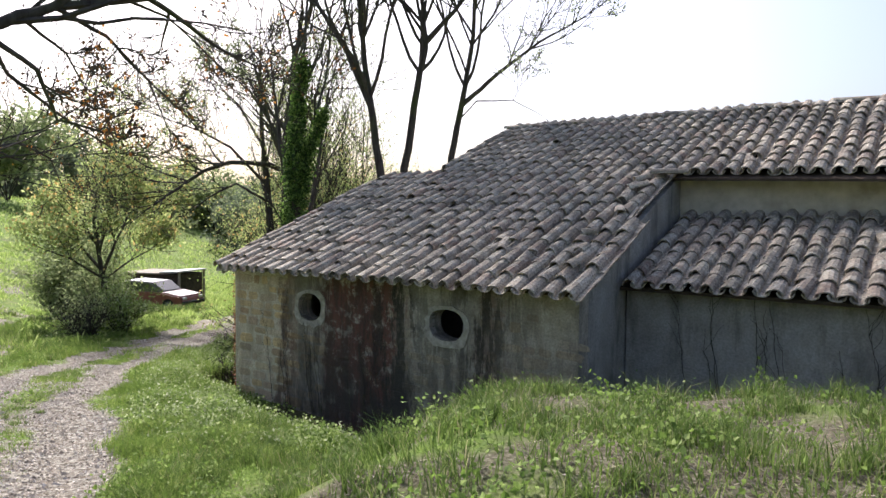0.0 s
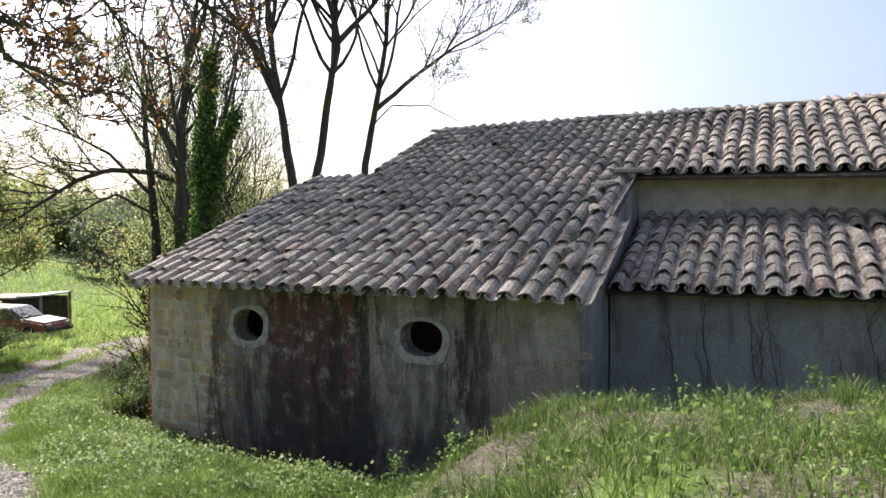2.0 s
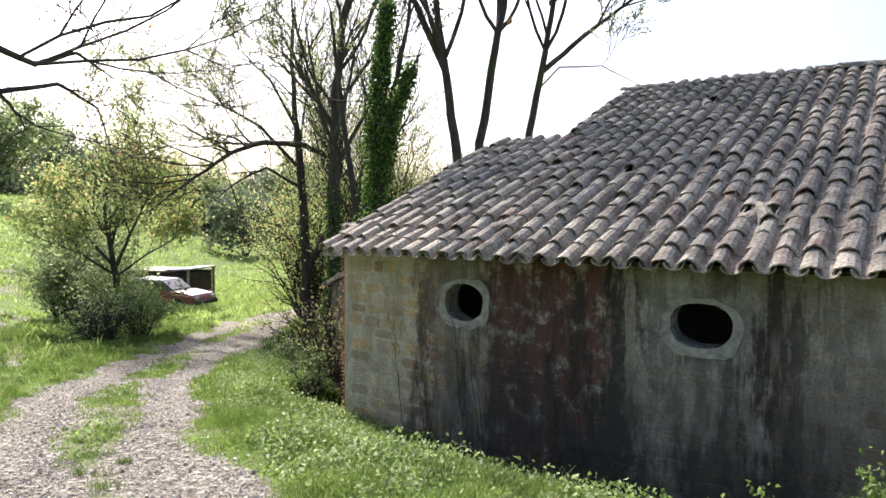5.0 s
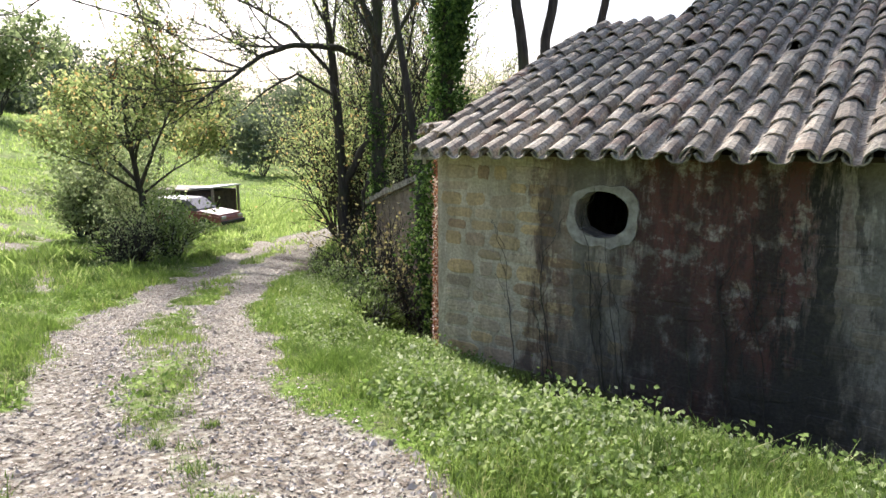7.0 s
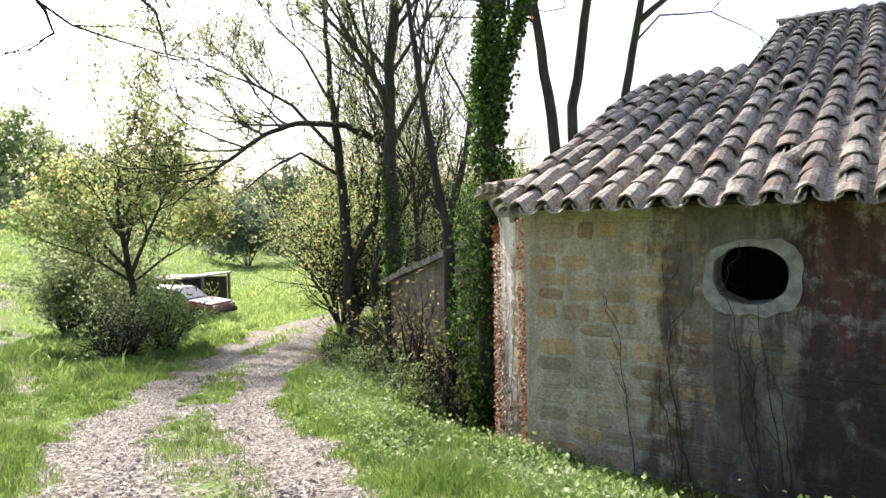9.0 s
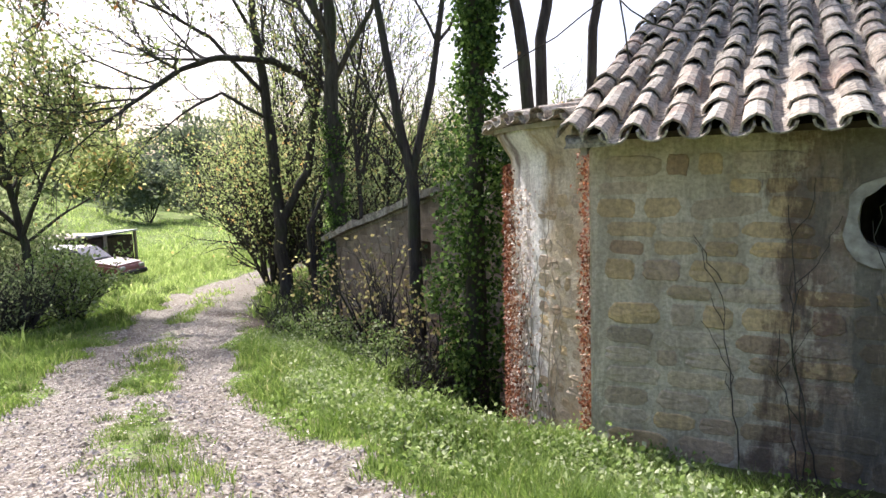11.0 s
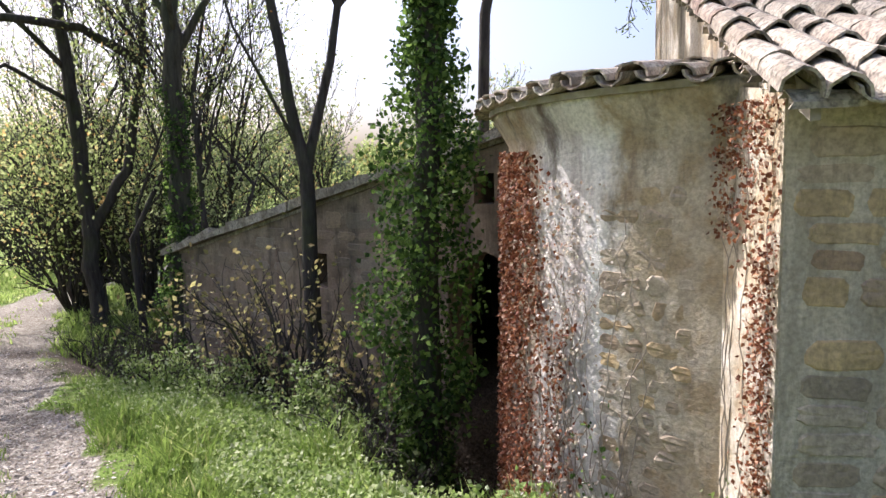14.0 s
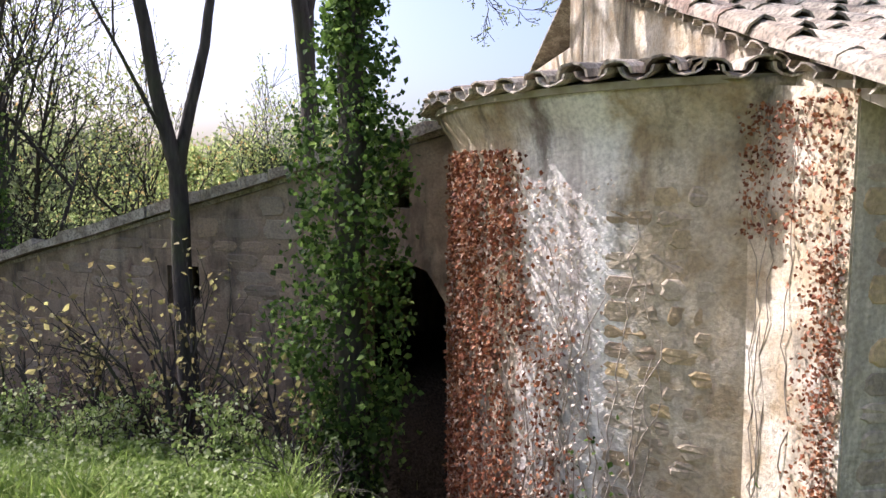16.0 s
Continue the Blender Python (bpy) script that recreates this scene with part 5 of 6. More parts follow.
# ---- vines on the walls ----
def wall_vine():
    r = np.random.default_rng(61)
    e = thing("dry_vine", Matrix.Translation((*TC.xy, gz(-3.7, 13.0) - 0.1)), "dry red-leaved creeper clinging to the curved wall", "vine")
    z0 = e.location.z
    lines, red, pale = [], [], []
    for i in range(60):
        a = radians(r.uniform(150, 200))
        z = 0.0
        top = (1.55 - z0) * (r.uniform(0.55, 1.0) if a < radians(180) else r.uniform(0.4, 0.9))
        pts = []
        while z < top:
            rad = tower_radius(z + z0) + 0.02 + 0.015 * r.uniform()
            pts.append((math.cos(a) * rad, math.sin(a) * rad, z))
            a += r.normal() * 0.018
            z += 0.11
        if len(pts) > 3:
            lines.append((pts, np.linspace(0.009, 0.003, len(pts))))
    v, f = tubes(lines, 4)
    tagged(part("stem_tangle", mesh_of("stem_tangle", v, f, M_WOOD), M_WOOD, e), kind="stuff")
    n = 24000
    a = r.uniform(146, 196, n)
    zz = r.uniform(0, 1, n) ** 0.9 * (1.5 - z0)
    border = 176 + 9 * (1.45 - zz - z0) + 9 * (patchy(a * 0.3, zz * 3, 1.0) - 0.5)
    thin = 0.25 + 0.75 * ss(0.25, 0.5, patchy(a * 0.35 + 50, zz * 2.2, 1.0))
    keep = (a < border + 3 * r.normal(size=n)) & (r.uniform(size=n) < thin * (1 - 0.55 * ss(166, 184, a)))
    a, zz = np.radians(a[keep]), zz[keep]
    rad = 1.90 + 0.012 * (1.5 - zz - z0) + r.uniform(0.0, 0.06, len(a))
    v, f = leaves(np.stack([np.cos(a) * rad, np.sin(a) * rad, zz], 1), 0.028, r, 1.2, 1.3)
    tagged(part("foliage", mesh_of("foliage", v, f, M_RED), M_RED, e, "crisp rust-red dead leaves"), kind="stuff")
    # Leaves over the sunlit stretch of wall get the paler copy.
    n = 1500
    a = np.radians(r.normal(187, 6, n))
    zz = r.uniform(0.0, 1.0, n) * (1.3 - z0)
    rad = 1.90 + 0.012 * (1.5 - zz - z0) + r.uniform(0.01, 0.06, n)
    v, f = leaves(np.stack([np.cos(a) * rad, np.sin(a) * rad, zz], 1), 0.022, r, 0.8, 1.3)
    tagged(part("foliage", mesh_of("foliage", v, f, M_SUNLEAF), M_SUNLEAF, e, "dead leaves paled as if sunlit"), kind="stuff")
    n = 260
    a = np.radians(r.normal(196, 5, n))
    zz = np.where(r.uniform(size=n) < 0.5, r.normal(0.9, 0.3, n), r.normal(0.35, 0.25, n))
    zz = np.clip(zz, 0.05, 1.6)
    v, f = leaves(np.stack([np.cos(a) * 1.94, np.sin(a) * 1.94, zz], 1), 0.036, r, 0.5, 1.1)
    part("ivy", mesh_of("ivy", v, f, M_IVY), M_IVY, e, "small green ivy sprays")
    e2 = thing("corner_vine", Matrix.Translation((-3.44, 10.87, gz(-3.5, 10.9) - 0.1)) @ Matrix.Rotation(radians(-23.6), 4, "Z"), "dry creeper trailing down the cracked pier", "vine")
    z0 = e2.location.z
    lines = []
    for i in range(5):
        y, pts = r.uniform(0.0, 0.6), []
        for z in np.arange(0, 1.6 - z0, 0.1):
            y += r.normal() * 0.02
            pts.append((0.0 + 0.01 * r.normal(), y, z))
        lines.append((pts, np.linspace(0.005, 0.002, len(pts))))
    v, f = tubes(lines, 4)
    tagged(part("stem_tangle", mesh_of("stem_tangle", v, f, M_WOOD), M_WOOD, e2), kind="stuff")
    n = 2200
    zz = (1 - r.uniform(size=n) ** 1.4) * (1.66 - z0)
    y = np.where(zz > 1.0 - z0, r.uniform(-0.02, 0.62, n), np.abs(r.normal(0.0, 0.10, n)))
    v, f = leaves(np.stack([r.normal(-0.03, 0.025, n), y, zz], 1), 0.02, r, 1.0, 1.3)
    tagged(part("foliage", mesh_of("foliage", v, f, M_RED), M_RED, e2, "crisp rust-red dead leaves"), kind="stuff")
    e3 = thing("bare_vine", BARN @ Matrix.Translation((0.9, -0.02, -0.5)), "leafless dark creeper spread over the stained wall", "vine")
    lines = []
    for i in range(13):
        x, z, pts = r.uniform(-0.4, 2.4), 0.0, []
        top = r.uniform(0.9, 1.8)
        while z < top:
            pts.append((x, 0.004 * r.normal(), z))
            x += r.normal() * 0.013 - 0.010
            z += 0.09
            if len(pts) > 4 and r.uniform() < 0.25:
                bx, bz, bp = x, z, []
                for j in range(int(r.integers(4, 9))):
                    bp.append((bx, 0.004 * r.normal(), bz))
                    bx += r.normal() * 0.02 + (0.022 if i % 2 else -0.022)
                    bz += 0.055
                lines.append((bp, np.linspace(0.003, 0.0015, len(bp))))
        lines.append((pts, np.linspace(0.005, 0.002, len(pts))))
    v, f = tubes(lines, 4)
    tagged(part("stem_tangle", mesh_of("stem_tangle", v, f, M_BARK), M_BARK, e3), kind="stuff")
    # Creeper copies added on the lean-to wall to stand for its dark cracks.
    copy_thing(e3, BARN @ Matrix.Translation((6.6, 1.32, 0.2)))
    copy_thing(e3, BARN @ Matrix.Translation((9.0, 1.32, 0.25)))


wall_vine()


# ---- parked car and hut in the meadow ----
M_PAINT = plain_material("faded_red_paint", (0.20, 0.05, 0.045), (0.30, 0.09, 0.08), 5, 0.35, 0.5)
M_SILVER = plain_material("dusty_silver_paint", (0.10, 0.095, 0.105), (0.18, 0.17, 0.18), 5, 0.4, 0.5, 0.2)
M_PINK = plain_material("faded_pink_paint", (0.17, 0.115, 0.115), (0.26, 0.19, 0.19), 4, 0.4, 0.5)
M_GLASS = plain_material("car_glass", (0.02, 0.022, 0.025), (0.05, 0.055, 0.06), 2, 0.06, 0.8, 0, 0.0)
M_RUBBER = plain_material("rubber", (0.015, 0.015, 0.015), (0.03, 0.03, 0.03), 20, 0.85)
M_RUST = plain_material("dark_boards", (0.03, 0.022, 0.018), (0.08, 0.06, 0.045), 6, 0.9)
M_WHITE = plain_material("white_sheet_roof", (0.30, 0.30, 0.285), (0.46, 0.46, 0.44), 3, 0.6)


def extrude_profile(pts, y0, y1, bevel=0.03):
    bm = bmesh.new()
    a = [bm.verts.new((x, y0, z)) for x, z in pts]
    b = [bm.verts.new((x, y1, z)) for x, z in pts]
    bm.faces.new(a)
    bm.faces.new(b[::-1])
    for i in range(len(pts)):
        j = (i + 1) % len(pts)
        bm.faces.new((a[j], a[i], b[i], b[j]))
    bmesh.ops.recalc_face_normals(bm, faces=bm.faces)
    if bevel:
        bmesh.ops.bevel(bm, geom=list(bm.edges), offset=bevel, segments=2, affect="EDGES")
    return bm


def parked_car(x, y, turn):
    e = thing("parked_car", pose(x, y, gz(x, y) - 0.03, 0, 0, turn), "old silver car with a faded red nose in long grass", "car")
    body = part("body", extrude_profile([(-2.0, 0.3), (2.0, 0.3), (2.05, 0.55), (1.95, 0.72), (0.95, 0.86), (-1.9, 0.86), (-2.05, 0.7)], -0.78, 0.78, 0.05), M_PAINT, e)
    part("cabin", extrude_profile([(-1.85, 0.865), (0.9, 0.865), (0.25, 1.32), (-1.3, 1.36)], -0.68, 0.68, 0.05), M_SILVER, e)
    part("bonnet", extrude_profile([(0.98, 0.868), (1.92, 0.73), (1.92, 0.75), (0.98, 0.892)], -0.70, 0.70, 0.0), M_PINK, e, "pale sunlit bonnet")
    part("windscreen", extrude_profile([(0.83, 0.93), (0.31, 1.29), (0.33, 1.31), (0.86, 0.94)], -0.58, 0.58, 0.0), M_GLASS, e)
    for s in (-1, 1):
        part("side_window", extrude_profile([(-1.55, 0.92), (0.6, 0.92), (0.15, 1.26), (-1.2, 1.28)], s * 0.685, s * 0.69, 0.0), M_GLASS, e)
        for wx in (-1.25, 1.3):
            bm = bmesh.new()
            bmesh.ops.create_cone(bm, segments=20, radius1=0.3, radius2=0.3, depth=0.18, cap_ends=True, matrix=Matrix.Translation((wx, s * 0.74, 0.3)) @ Matrix.Rotation(math.pi / 2, 4, "X"))
            wheel = part("wheel", bm, M_RUBBER, e)
            bm = bmesh.new()
            bmesh.ops.create_cone(bm, segments=16, radius1=0.18, radius2=0.16, depth=0.03, cap_ends=True, matrix=Matrix.Translation((wx, s * 0.84, 0.3)) @ Matrix.Rotation(math.pi / 2, 4, "X"))
            part("rim", bm, M_SILVER, wheel)
        bm = bmesh.new()
        box(bm, 1.98, 2.05, s * 0.55 - 0.14, s * 0.55 + 0.14, 0.56, 0.69, 0.02)
        part("headlight", bm, M_WHITE, e)
    bm = bmesh.new()
    box(bm, 2.0, 2.12, -0.76, 0.76, 0.34, 0.5, 0.03)
    part("bumper", bm, M_RUBBER, e)


def hut(x, y, turn):
    e = thing("field_hut", pose(x, y, gz(x, y) - 0.05, 0, 0, turn), "small dark field hut with a white sheet roof", "hut")
    bm = bmesh.new()
    box(bm, -1.6, 1.45, -1.0, 1.0, 0, 1.55, 0.02)
    part("body", bm, M_RUST, e)
    for s in (-0.9, 0.0, 0.9):
        bm = bmesh.new()
        box(bm, s - 0.3, s + 0.3, -1.03, -1.0, 0.75, 1.25)
        part("window", bm, M_GLASS, e)
    bm = bmesh.new()
    box(bm, -1.7, 0.53, -1.12, 1.12, 1.556, 1.62, 0.01)
    part("roof", bm, M_WOOD, e)
    bm = bmesh.new()
    prism(bm, [(0.55, -1.2), (1.7, -1.2), (1.7, 1.0), (0.55, 1.0)], lambda a, b: 1.63 + 0.05 * (a - 0.5), lambda a, b: 1.69 + 0.05 * (a - 0.5))
    part("porch_roof", bm, M_WHITE, e, "bright white corrugated sheet")
    for px in (1.6,):
        for py in (-1.05, 0.9):
            bm = bmesh.new()
            box(bm, px - 0.05, px + 0.05, py - 0.05, py + 0.05, 0, 1.635 + 0.05 * (px - 0.5), 0.01)
            part("post", bm, M_WOOD, e)


parked_car(-15.2, 31.2, -14)
hut(-16.1, 33.9, -12)


# ---- grass, weeds, stones and litter ----
def barn_side(x, y):
    """Distance before the barn's front wall (negative: under the roof), and along it."""
    px, py = x - C.x, y - C.y
    return -(px * V.x + py * V.y), px * U.x + py * U.y


def open_ground(x, y):
    d, s = barn_side(x, y)
    free = (d > 0.04) | (s < -0.05)
    free &= ~((s > 5.85) & (d > -1.3) & (d <= 0.04)) | (d > 0.04)
    free &= np.hypot(x - TC.x, y - TC.y) > 2.0
    w = (x - OA.x) * ON.x + (y - OA.y) * ON.y
    along = (x - OA.x) * OW.x + (y - OA.y) * OW.y
    free &= (w > 0.05) | (along > OLEN + 0.2) | (along < -0.3)
    return free


def blades(x, y, h, w, r, lean=0.45):
    n = len(x)
    z = ground_z(x, y) - 0.01
    a = r.uniform(0, 2 * np.pi, n)
    b = np.stack([np.cos(a) * w, np.sin(a) * w, np.zeros(n)], 1)
    c = np.stack([x, y, z], 1)
    bend = r.normal(size=(n, 2)) * lean
    tip = c + np.stack([bend[:, 0] * h, bend[:, 1] * h, h], 1)
    mid = c + np.stack([bend[:, 0] * h * 0.3, bend[:, 1] * h * 0.3, h * 0.6], 1)
    v = np.stack([c - b, c + b, mid + b * 0.7, mid - b * 0.7, tip], 1).reshape(-1, 3)
    k = np.arange(n) * 5
    f = np.concatenate([np.stack([k, k + 1, k + 2], 1), np.stack([k, k + 2, k + 3], 1), np.stack([k + 3, k + 2, k + 4], 1)])
    return v, f


def grass():
    r = np.random.default_rng(90)
    xs, ys, hs, ws = [], [], [], []
    for x0, x1, y0, y1, n, h, w in ((-7, 0, 3, 9.5, 150000, 0.075, 0.003), (-9, 5, 1.5, 9, 170000, 0.08, 0.0035), (-10, -2.5, 9, 15, 120000, 0.10, 0.0045), (-16, -3, 12, 24, 90000, 0.15, 0.009), (-30, -3, 22, 46, 70000, 0.17, 0.02), (-60, -10, 10, 80, 50000, 0.2, 0.045)):
        x, y = r.uniform(x0, x1, n), r.uniform(y0, y1, n)
        clump = 0.55 * patchy(x, y, 0.45) + 0.45 * patchy(x + 77, y + 5, 1.7)
        dense = ss(0.22, 0.6, clump)
        keep = open_ground(x, y) & (r.uniform(size=n) > np.maximum(rut_mask(x, y) * 1.04, meadow_path(x, y) * 0.8)) & (r.uniform(size=n) < 0.25 + 0.75 * dense)
        keep &= r.uniform(size=n) > on_mound(x, y) * (0.97 - 0.45 * ss(0.45, 0.7, patchy(x, y, 0.6)))
        keep &= r.uniform(size=n) > shaded_ground(x, y) * 0.96
        x, y, clump = x[keep], y[keep], clump[keep]
        xs.append(x), ys.append(y)
        hs.append(h * (0.35 + 1.5 * ss(0.3, 0.8, clump)) * r.uniform(0.5, 1.4, len(x)) * (1 - 0.6 * (1 - ss(0.9, 1.4, np.abs(x - track_x(y))))) * (1 - 0.4 * on_mound(x, y)))
        ws.append(np.full(len(x), w))
    for name, label, mat, span_ in (("grass", "fresh green spring grass of uneven height", M_GRASS, slice(0, 4)), ("meadow_grass", "bright young grass over the rising meadow", M_MEADOW, slice(4, 6))):
        v, f = blades(*(np.concatenate(k[span_]) for k in (xs, ys, hs, ws)), r)
        tagged(new(name, mesh_of(name, v, f, mat)), label, "grass", kind="stuff")


grass()


def tufts():
    """Tall coarse grass tufts on the mound, the verges and along the middle of the track."""
    r = np.random.default_rng(91)
    xs, ys, hs, ws = [], [], [], []
    spots = [(x, y, 1.0) for x, y in zip(r.uniform(-2.2, 5.2, 620), r.uniform(1.8, 7.4, 620))]
    spots += [(x, y, 0.8) for x, y in zip(r.uniform(-9, -1.5, 420), r.uniform(3, 14, 420))]
    spots += [(float(track_x(y)) + d, y, 0.5) for y, d in zip(r.uniform(4, 14, 26), r.normal(size=26) * 0.15)]
    spots += [(x, y, 2.4) for x, y in zip(r.uniform(-17, -12.5, 90), r.uniform(27.5, 30.2, 90))]
    spots += [(x, y, 1.4) for x, y in zip(r.uniform(-18, -9.6, 260), r.uniform(13, 27, 260))]
    for cx, cy, big in spots:
        if not open_ground(cx, cy) or (big != 0.5 and rut_mask(cx, cy) > 0.3) or shaded_ground(cx, cy) > 0.6:
            continue
        if on_mound(cx, cy) > 0.5 and patchy(cx, cy, 0.6) < 0.32:
            continue
        n = int(r.integers(50, 130))
        q = r.uniform(0.04, 0.11) * big
        xs.append(cx + r.normal(size=n) * q), ys.append(cy + r.normal(size=n) * q)
        hs.append(r.uniform(0.07, 0.20) * big * r.uniform(0.4, 1.1, n))
        ws.append(np.full(n, 0.0035 * max(big, 0.7) * (1.5 if cy > 12 else 1.0)))
    x, y, h, w = (np.concatenate(k) for k in (xs, ys, hs, ws))
    v, f = blades(x, y, h, w, r, 0.5)
    tagged(new("grass_tufts", mesh_of("grass_tufts", v, f, M_TUFT)), "coarse grass tufts on the mound and verges", "grass", kind="stuff")
    n = 42000
    x, y = r.uniform(-2.0, 5.5, n), r.uniform(1.5, 7.6, n)
    keep = (r.uniform(size=n) < on_mound(x, y) * ss(0.35, 0.6, 0.6 * patchy(x, y, 0.7) + 0.4 * patchy(x + 31, y, 0.25))) & open_ground(x, y)
    x, y = x[keep], y[keep]
    v, f = blades(x, y, r.uniform(0.01, 0.045, len(x)), np.full(len(x), 0.004), r, 3.0)
    tagged(new("dry_straw", mesh_of("dry_straw", v, f, M_STRAW)), "pale dry straw lying on the mound", "straw", kind="stuff")


tufts()


def weed_patch(r, x, y, per, size, high, label, mat):
    """Broad leaves in low clumps round each place."""
    tall = 0.35 + 1.3 * patchy(x + 12, y, 0.5)
    at = np.repeat(np.stack([x, y, ground_z(x, y)], 1), per, 0)
    at += r.normal(size=at.shape) * np.array([0.06, 0.06, 0.0])
    at[:, 2] += (np.abs(r.normal(size=len(at))) * high + 0.02) * np.repeat(tall, per)
    v, f = leaves(at, size, r, -0.4, 1.3)
    tagged(new("weeds", mesh_of("weeds", v, f, mat)), label, "weeds", kind="stuff")


def weeds():
    """Broad-leaved weeds between the track and the walls, in the grass and on the mound."""
    r = np.random.default_rng(92)
    n = 9000
    y = r.uniform(6.5, 19, n)
    x = track_x(y) + 1.35 + 2.2 * r.uniform(size=n) ** 0.8
    keep = open_ground(x, y) & (patchy(x, y, 0.8) + 0.2 * r.normal(size=n) + 0.4 * ss(8.5, 10.5, y) > 0.60) & (shaded_ground(x, y) < 0.35)
    weed_patch(r, x[keep], y[keep], 10, 0.028, 0.055, "low broad-leaved weeds on the verge", M_NETTLE)
    n = 3600
    x, y = r.uniform(-10, -1.5, n), r.uniform(3, 16, n)
    keep = open_ground(x, y) & (rut_mask(x, y) < 0.3) & (patchy(x + 60, y, 0.55) + 0.1 * r.normal(size=n) > 0.66)
    weed_patch(r, x[keep], y[keep], 9, 0.03, 0.05, "clumps of dock and clover in the grass", M_WEED)
    n = 2600
    x, y = r.uniform(-2.2, 5.2, n), r.uniform(1.8, 7.4, n)
    keep = open_ground(x, y) & (patchy(x + 23, y, 0.5) + 0.12 * r.normal(size=n) > 0.56)
    weed_patch(r, x[keep], y[keep], 12, 0.024, 0.06, "leafy weeds among the straw of the mound", M_WEED)


weeds()


def tall_weed(x, y, h, seed):
    """A single stalk with leaves in whorls, standing up from the mound."""
    r = np.random.default_rng(seed)
    e = thing("tall_weed", Matrix.Translation((x, y, gz(x, y) - 0.02)), "upright weed with small pale leaves on the mound", "weed", "weeds on the mound")
    pts = [(0.03 * math.sin(k) * k / 6, 0.02 * math.cos(k), h * k / 6) for k in range(7)]
    v, f = tubes([(pts, np.linspace(0.006, 0.003, 7))], 5)
    part("stalk", mesh_of("stalk", v, f, M_WEED), M_WEED, e)
    at = np.array([pts[int(k)] for k in r.integers(2, 7, 70)]) + r.normal(size=(70, 3)) * 0.035
    v, f = leaves(at, 0.026, r, 0.1, 1.4)
    tagged(part("foliage", mesh_of("foliage", v, f, M_WEED), M_WEED, e), kind="stuff")


for _i, (_x, _y, _h) in enumerate(((2.75, 6.0, 0.42), (2.9, 5.9, 0.3), (0.1, 6.2, 0.28), (-0.3, 6.5, 0.3), (0.45, 6.6, 0.25), (1.9, 6.3, 0.22), (3.6, 5.8, 0.25), (-0.9, 6.4, 0.3), (-0.6, 5.9, 0.22))):
    tall_weed(_x, _y, _h, 400 + _i)
bush("elder_sapling", -4.75, 15.9, 1.9, 0.9, 941, "thin young shrub with sparse brown-green leaves before the shed", M_SPROUT, 420, 0.045, 7, low=0.3)
bush("elder_sapling", -4.1, 14.9, 1.5, 0.8, 942, "thin young shrub with sparse brown-green leaves before the shed", M_SPROUT, 260, 0.045, 6, low=0.3)
bush("elder_sapling", -5.3, 17.6, 1.9, 0.9, 943, "thin young shrub with sparse brown-green leaves before the shed", M_SPROUT, 420, 0.045, 7, low=0.3)
_r = np.random.default_rng(93)
for _x, _y, _h, _w in ((-4.35, 13.1, 0.4, 0.6), (-4.6, 13.6, 0.7, 0.9), (-4.9, 14.6, 0.7, 1.0), (-5.4, 15.6, 0.8, 1.1), (-4.2, 14.0, 0.6, 0.8), (-5.9, 16.8, 0.8, 1.1), (-4.7, 15.8, 1.0, 1.0), (-6.3, 18.2, 0.9, 1.2), (-5.2, 17.6, 1.2, 1.1), (-4.25, 12.5, 0.45, 0.6), (-3.7, 14.6, 0.8, 0.8), (-3.2, 14.1, 0.7, 0.7), (-4.4, 16.4, 1.1, 0.9), (-4.0, 15.2, 0.9, 0.9),
                        (-4.5, 18.4, 1.6, 1.2), (-3.9, 16.6, 1.4, 0.9), (-6.1, 20.2, 1.2, 1.2), (-7.0, 21.8, 1.3, 1.2)):
    # Brambles down in the ditch take the leaf colour that holds its shade.
    _deep = float(shaded_ground(_x, _y)) > 0.5
    bush("bramble", _x, _y, 0.75 * _h, _w, int(_r.integers(5000)), "thin bramble, its leaves darkened for the shade of the ditch" if _deep else "low tangled bramble with small grey-green leaves", M_SHADE if _deep else M_NETTLE, int((420 if _deep else 1500) * _w), 0.03, 14, low=0.05, shape=1.4)


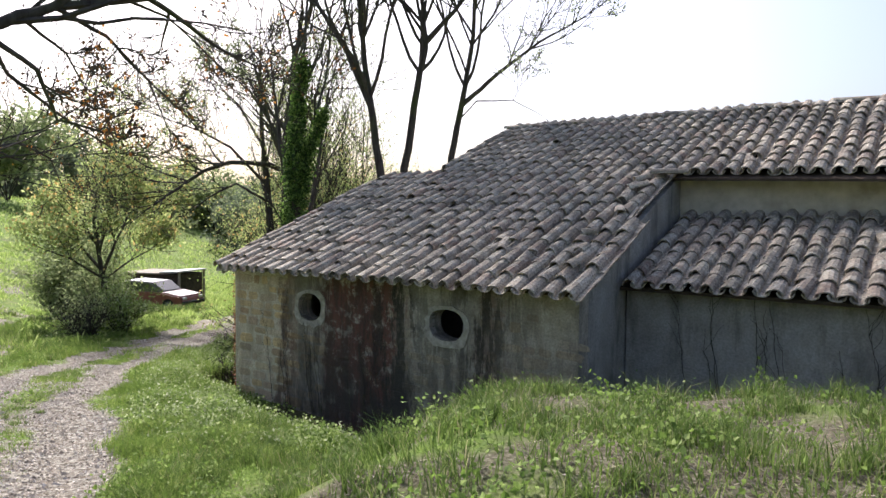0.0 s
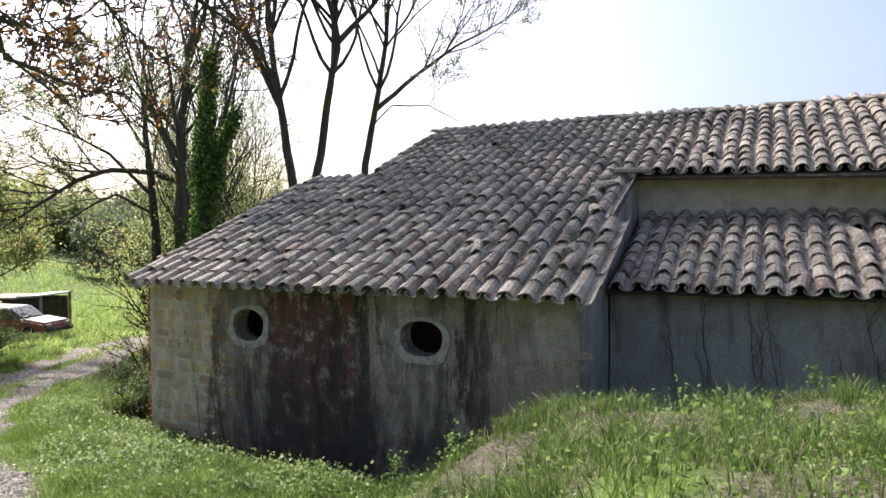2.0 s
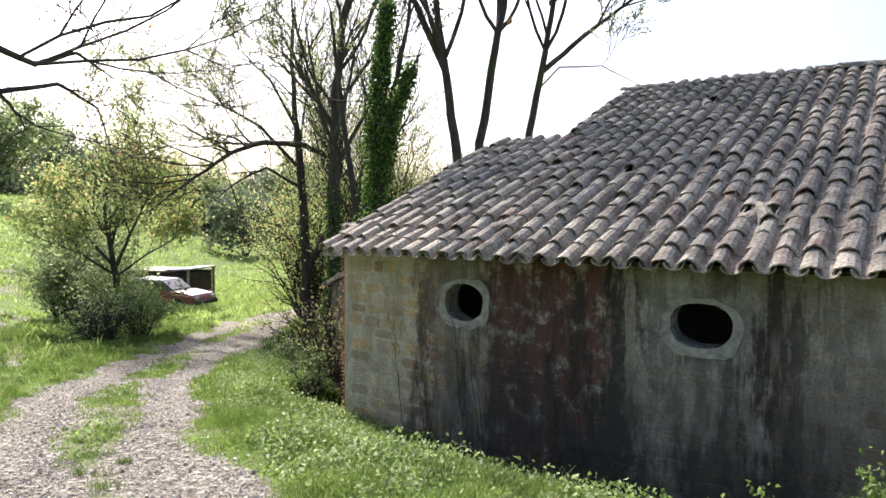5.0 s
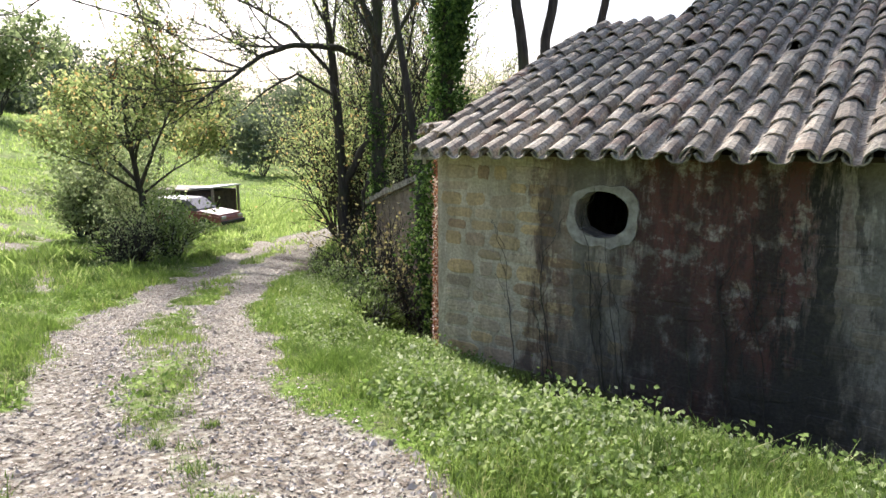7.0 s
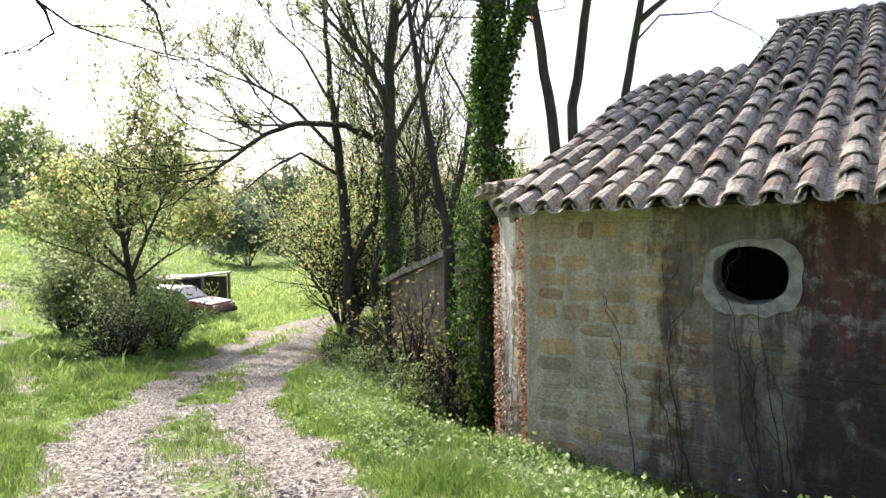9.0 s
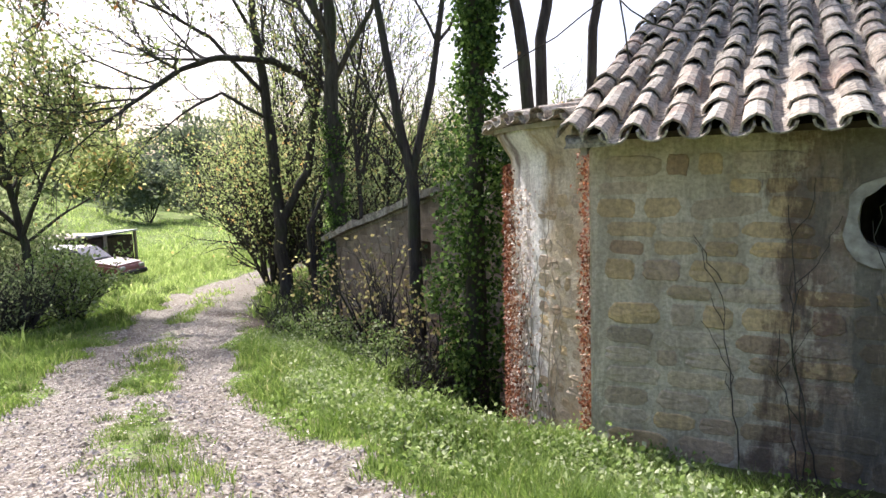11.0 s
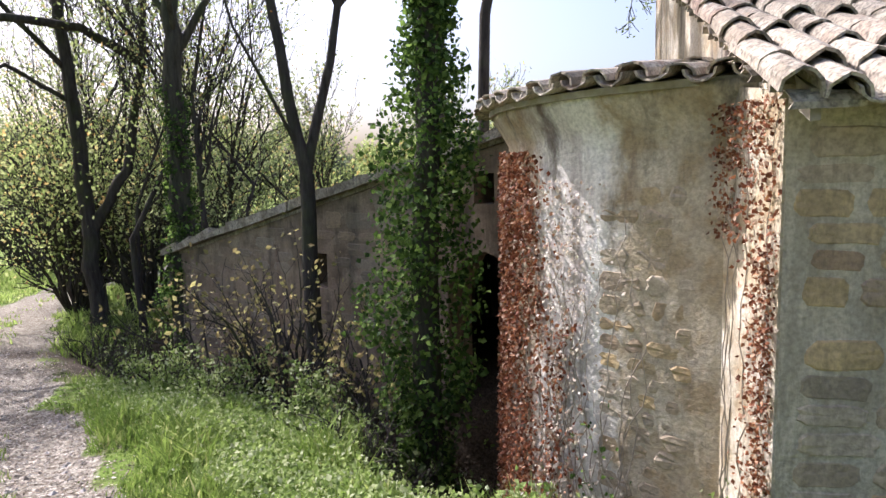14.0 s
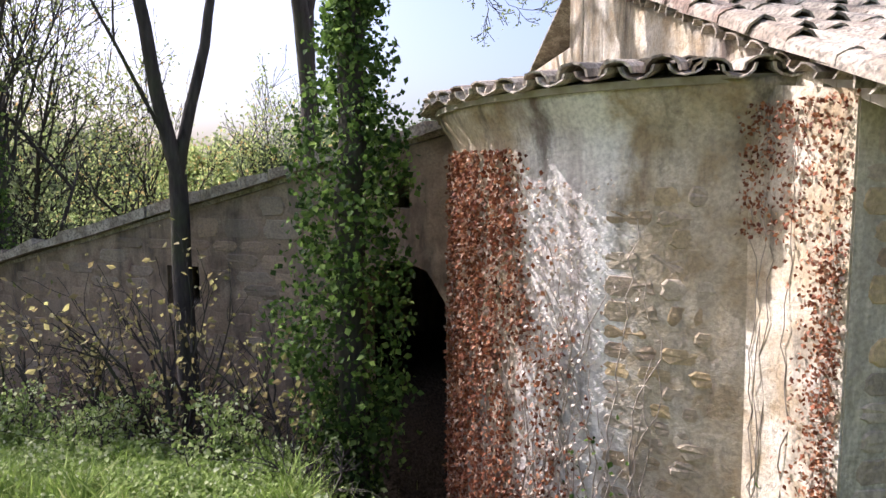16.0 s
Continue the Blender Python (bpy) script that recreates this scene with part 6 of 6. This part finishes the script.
def pebbles():
    r = np.random.default_rng(94)
    n = 60000
    y = 1.5 + 22 * r.uniform(size=n) ** 1.5
    x = track_x(y) + r.uniform(-1.6, 1.6, n)
    keep = r.uniform(size=n) < rut_mask(x, y)
    x, y = x[keep], y[keep]
    n = len(x)
    s = r.uniform(0.006, 0.02, n) * (1 + 1.2 * (r.uniform(size=n) < 0.04))
    base = np.array([[1, 0, 0], [0, 1, 0], [-1, 0, 0], [0, -1, 0], [0.15, 0.1, 0.7]])
    a = r.uniform(0, 2 * np.pi, n)
    c, q = np.cos(a)[:, None], np.sin(a)[:, None]
    px = (base[None, :, 0] * c - base[None, :, 1] * q * 0.7) * s[:, None]
    py = (base[None, :, 0] * q + base[None, :, 1] * c * 0.7) * s[:, None]
    v = np.stack([px + x[:, None], py + y[:, None], base[None, :, 2] * s[:, None] + ground_z(x, y)[:, None] - 0.002], -1).reshape(-1, 3)
    k = np.arange(n)[:, None] * 5
    f = np.concatenate([k + np.array([[0, 1, 4]]), k + np.array([[1, 2, 4]]), k + np.array([[2, 3, 4]]), k + np.array([[3, 0, 4]])])
    m, nt, b = material("pebble", 0.9, 0.2)
    nt.links.new(ramp(nt, island(nt), [(0, (0.16, 0.13, 0.10)), (0.5, (0.34, 0.30, 0.25)), (1, (0.52, 0.48, 0.43))]), b.inputs["Base Color"])
    tagged(new("gravel", mesh_of("gravel", v, f, m)), "loose pale gravel in the wheel ruts", "gravel", kind="stuff")
    n = 36000
    y = 2 + 18 * r.uniform(size=n) ** 1.3
    x = track_x(y) + np.where(r.uniform(size=n) < 0.8, np.sign(r.normal(size=n)) * 0.65 + 0.3 * r.normal(size=n), 1.2 * r.normal(size=n))
    v, f = leaves(np.stack([x, y, ground_z(x, y) + 0.008], 1), 0.022, r, 0.0, 1.4)
    v[:, 2] = np.repeat(ground_z(x, y), 4) + 0.006 + 0.25 * (v[:, 2] - np.repeat(ground_z(x, y), 4))
    tagged(new("leaf_litter", mesh_of("leaf_litter", v, f, M_LITTER)), "dry brown leaves scattered over the track", "leaf litter", kind="stuff")


pebbles()


def brush_pile():
    """Cut twigs and weeds heaped at the barn's far corner."""
    r = np.random.default_rng(95)
    x, y = 1.15, 6.45
    e = thing("brush_pile", Matrix.Translation((x, y, gz(x, y))), "heap of cut twigs and dry weeds by the wall", "brush")
    lines = []
    for i in range(90):
        a, s = r.uniform(0, 2 * math.pi), r.normal(size=2) * 0.17
        p = np.array([s[0] * 1.3, s[1], 0.22 * math.exp(-(s[0] ** 2 + s[1] ** 2) * 5) * r.uniform(0.2, 1)])
        d = np.array([math.cos(a), math.sin(a), r.uniform(-0.1, 0.45)]) * r.uniform(0.12, 0.3)
        lines.append(([p, p + d * 0.5 + r.normal(size=3) * 0.02, p + d], [0.006, 0.005, 0.003]))
    v, f = tubes(lines, 4)
    tagged(part("twig_heap", mesh_of("twig_heap", v, f, M_WOOD), M_WOOD, e), kind="stuff")
    at = r.normal(size=(900, 3)) * np.array([0.22, 0.18, 0.05]) + np.array([0, 0, 0.08])
    v, f = leaves(at, 0.03, r)
    tagged(part("dry_foliage", mesh_of("dry_foliage", v, f, M_STRAW), M_STRAW, e), kind="stuff")


brush_pile()


# ---- stones showing through the render ----
def stone_mesh(seed, mat):
    r = np.random.default_rng(seed)
    bm = bmesh.new()
    n = 14
    rim, face = [], []
    for i in range(n):
        a = 2 * math.pi * i / n
        c, s = math.cos(a), math.sin(a)
        k = (abs(c) ** 9 + abs(s) ** 9) ** (-1 / 9) * (1 + 0.06 * r.normal())
        rim.append(bm.verts.new((0.5 * k * c, 0.0, 0.5 * k * s)))
        face.append(bm.verts.new((0.455 * k * c, -1.0 + 0.25 * r.normal(), 0.44 * k * s)))
    mid = bm.verts.new((0, -1.2, 0))
    for i in range(n):
        j = (i + 1) % n
        bm.faces.new((rim[i], rim[j], face[j], face[i]))
        bm.faces.new((face[i], face[j], mid))
    bmesh.ops.recalc_face_normals(bm, faces=bm.faces)
    me = bpy.data.meshes.new("stone")
    bm.to_mesh(me)
    bm.free()
    me.materials.append(mat)
    return me


STONES = [stone_mesh(s, M_STONE) for s in range(8)]
FRONTS = [stone_mesh(40 + s, M_FRONTSTONE) for s in range(8)]
RUBBLE = [stone_mesh(20 + s, M_RUBBLE) for s in range(8)]


M_STONE.node_tree.nodes["Texture Coordinate"].object = tower
M_RUBBLE.node_tree.nodes["Texture Coordinate"].object = old


def wall_stones():
    r = np.random.default_rng(96)
    z = -0.55
    while z < 1.5:
        h = r.uniform(0.09, 0.17)
        u = 0.03 + 0.1 * r.uniform()
        while u < 5.6:
            w = r.uniform(0.13, 0.42)
            shown = 0.97 if u < 1.3 else 0.6
            far = all(math.hypot((u + w / 2 - q[0]) / (q[2] + 0.12 + w / 2), (z + h / 2 - q[1]) / (q[3] + 0.12 + h / 2)) > 1 for q in WINDOWS)
            if r.uniform() < shown and far and z + h < 1.58:
                ob = new("stone", FRONTS[int(r.integers(8))])
                ob.parent = barn
                ob.matrix_basis = Matrix.Translation((u + w / 2, 0.002, z + h / 2)) @ Matrix.Rotation(r.normal() * 0.04, 4, "Y") @ Matrix.Diagonal((w * 0.98, r.uniform(0.004, 0.010), h * 0.9, 1))
            u += w + r.uniform(0.01, 0.05)
        z += h + r.uniform(0.008, 0.02)
    z = -0.6
    while z < 1.35:
        h = r.uniform(0.07, 0.14)
        a = radians(196)
        while a < radians(217):
            w = r.uniform(0.14, 0.36)
            b = a + w / 2 / 1.93
            if r.uniform() < 0.92 * (1 - 0.45 * float(ss(0.6, 1.4, z))) and b < radians(215):
                rad = tower_radius(z + h / 2, b)
                ob = new("stone", STONES[int(r.integers(8))])
                ob.parent = tower
                ob.matrix_basis = Matrix.Translation((math.cos(b) * (rad - 0.016), math.sin(b) * (rad - 0.016), z + h / 2)) @ Matrix.Rotation(b + math.pi / 2, 4, "Z") @ Matrix.Diagonal((w * 0.98, r.uniform(0.0142, 0.0165), h * 0.95, 1))
            a += (w + r.uniform(0.01, 0.04)) / 1.93
        z += h + r.uniform(0.008, 0.02)

    z = -1.3
    while z < 1.7:
        h = r.uniform(0.12, 0.24)
        s = 0.05
        while s < OLEN - 0.3:
            w = r.uniform(0.2, 0.5)
            clear = not (0.2 < s + w and s < 1.45 and z < 0.6) and not (0.6 < s + w and s < 1.05 and 0.9 < z + h and z < 1.4) and not (3.2 < s + w and s < 3.85 and z < 0.45 and z + h > -0.2)
            if z + h < old_top(s + w) - 0.03 and clear and r.uniform() < 0.85:
                ob = new("stone", RUBBLE[int(r.integers(8))])
                ob.parent = old
                ob.matrix_basis = Matrix.Translation((s + w / 2, 0.004, z + h / 2)) @ Matrix.Diagonal((w * 0.97, r.uniform(0.006, 0.016), h * 0.93, 1))
            s += w + r.uniform(0.02, 0.06)
        z += h + 0.015


wall_stones()
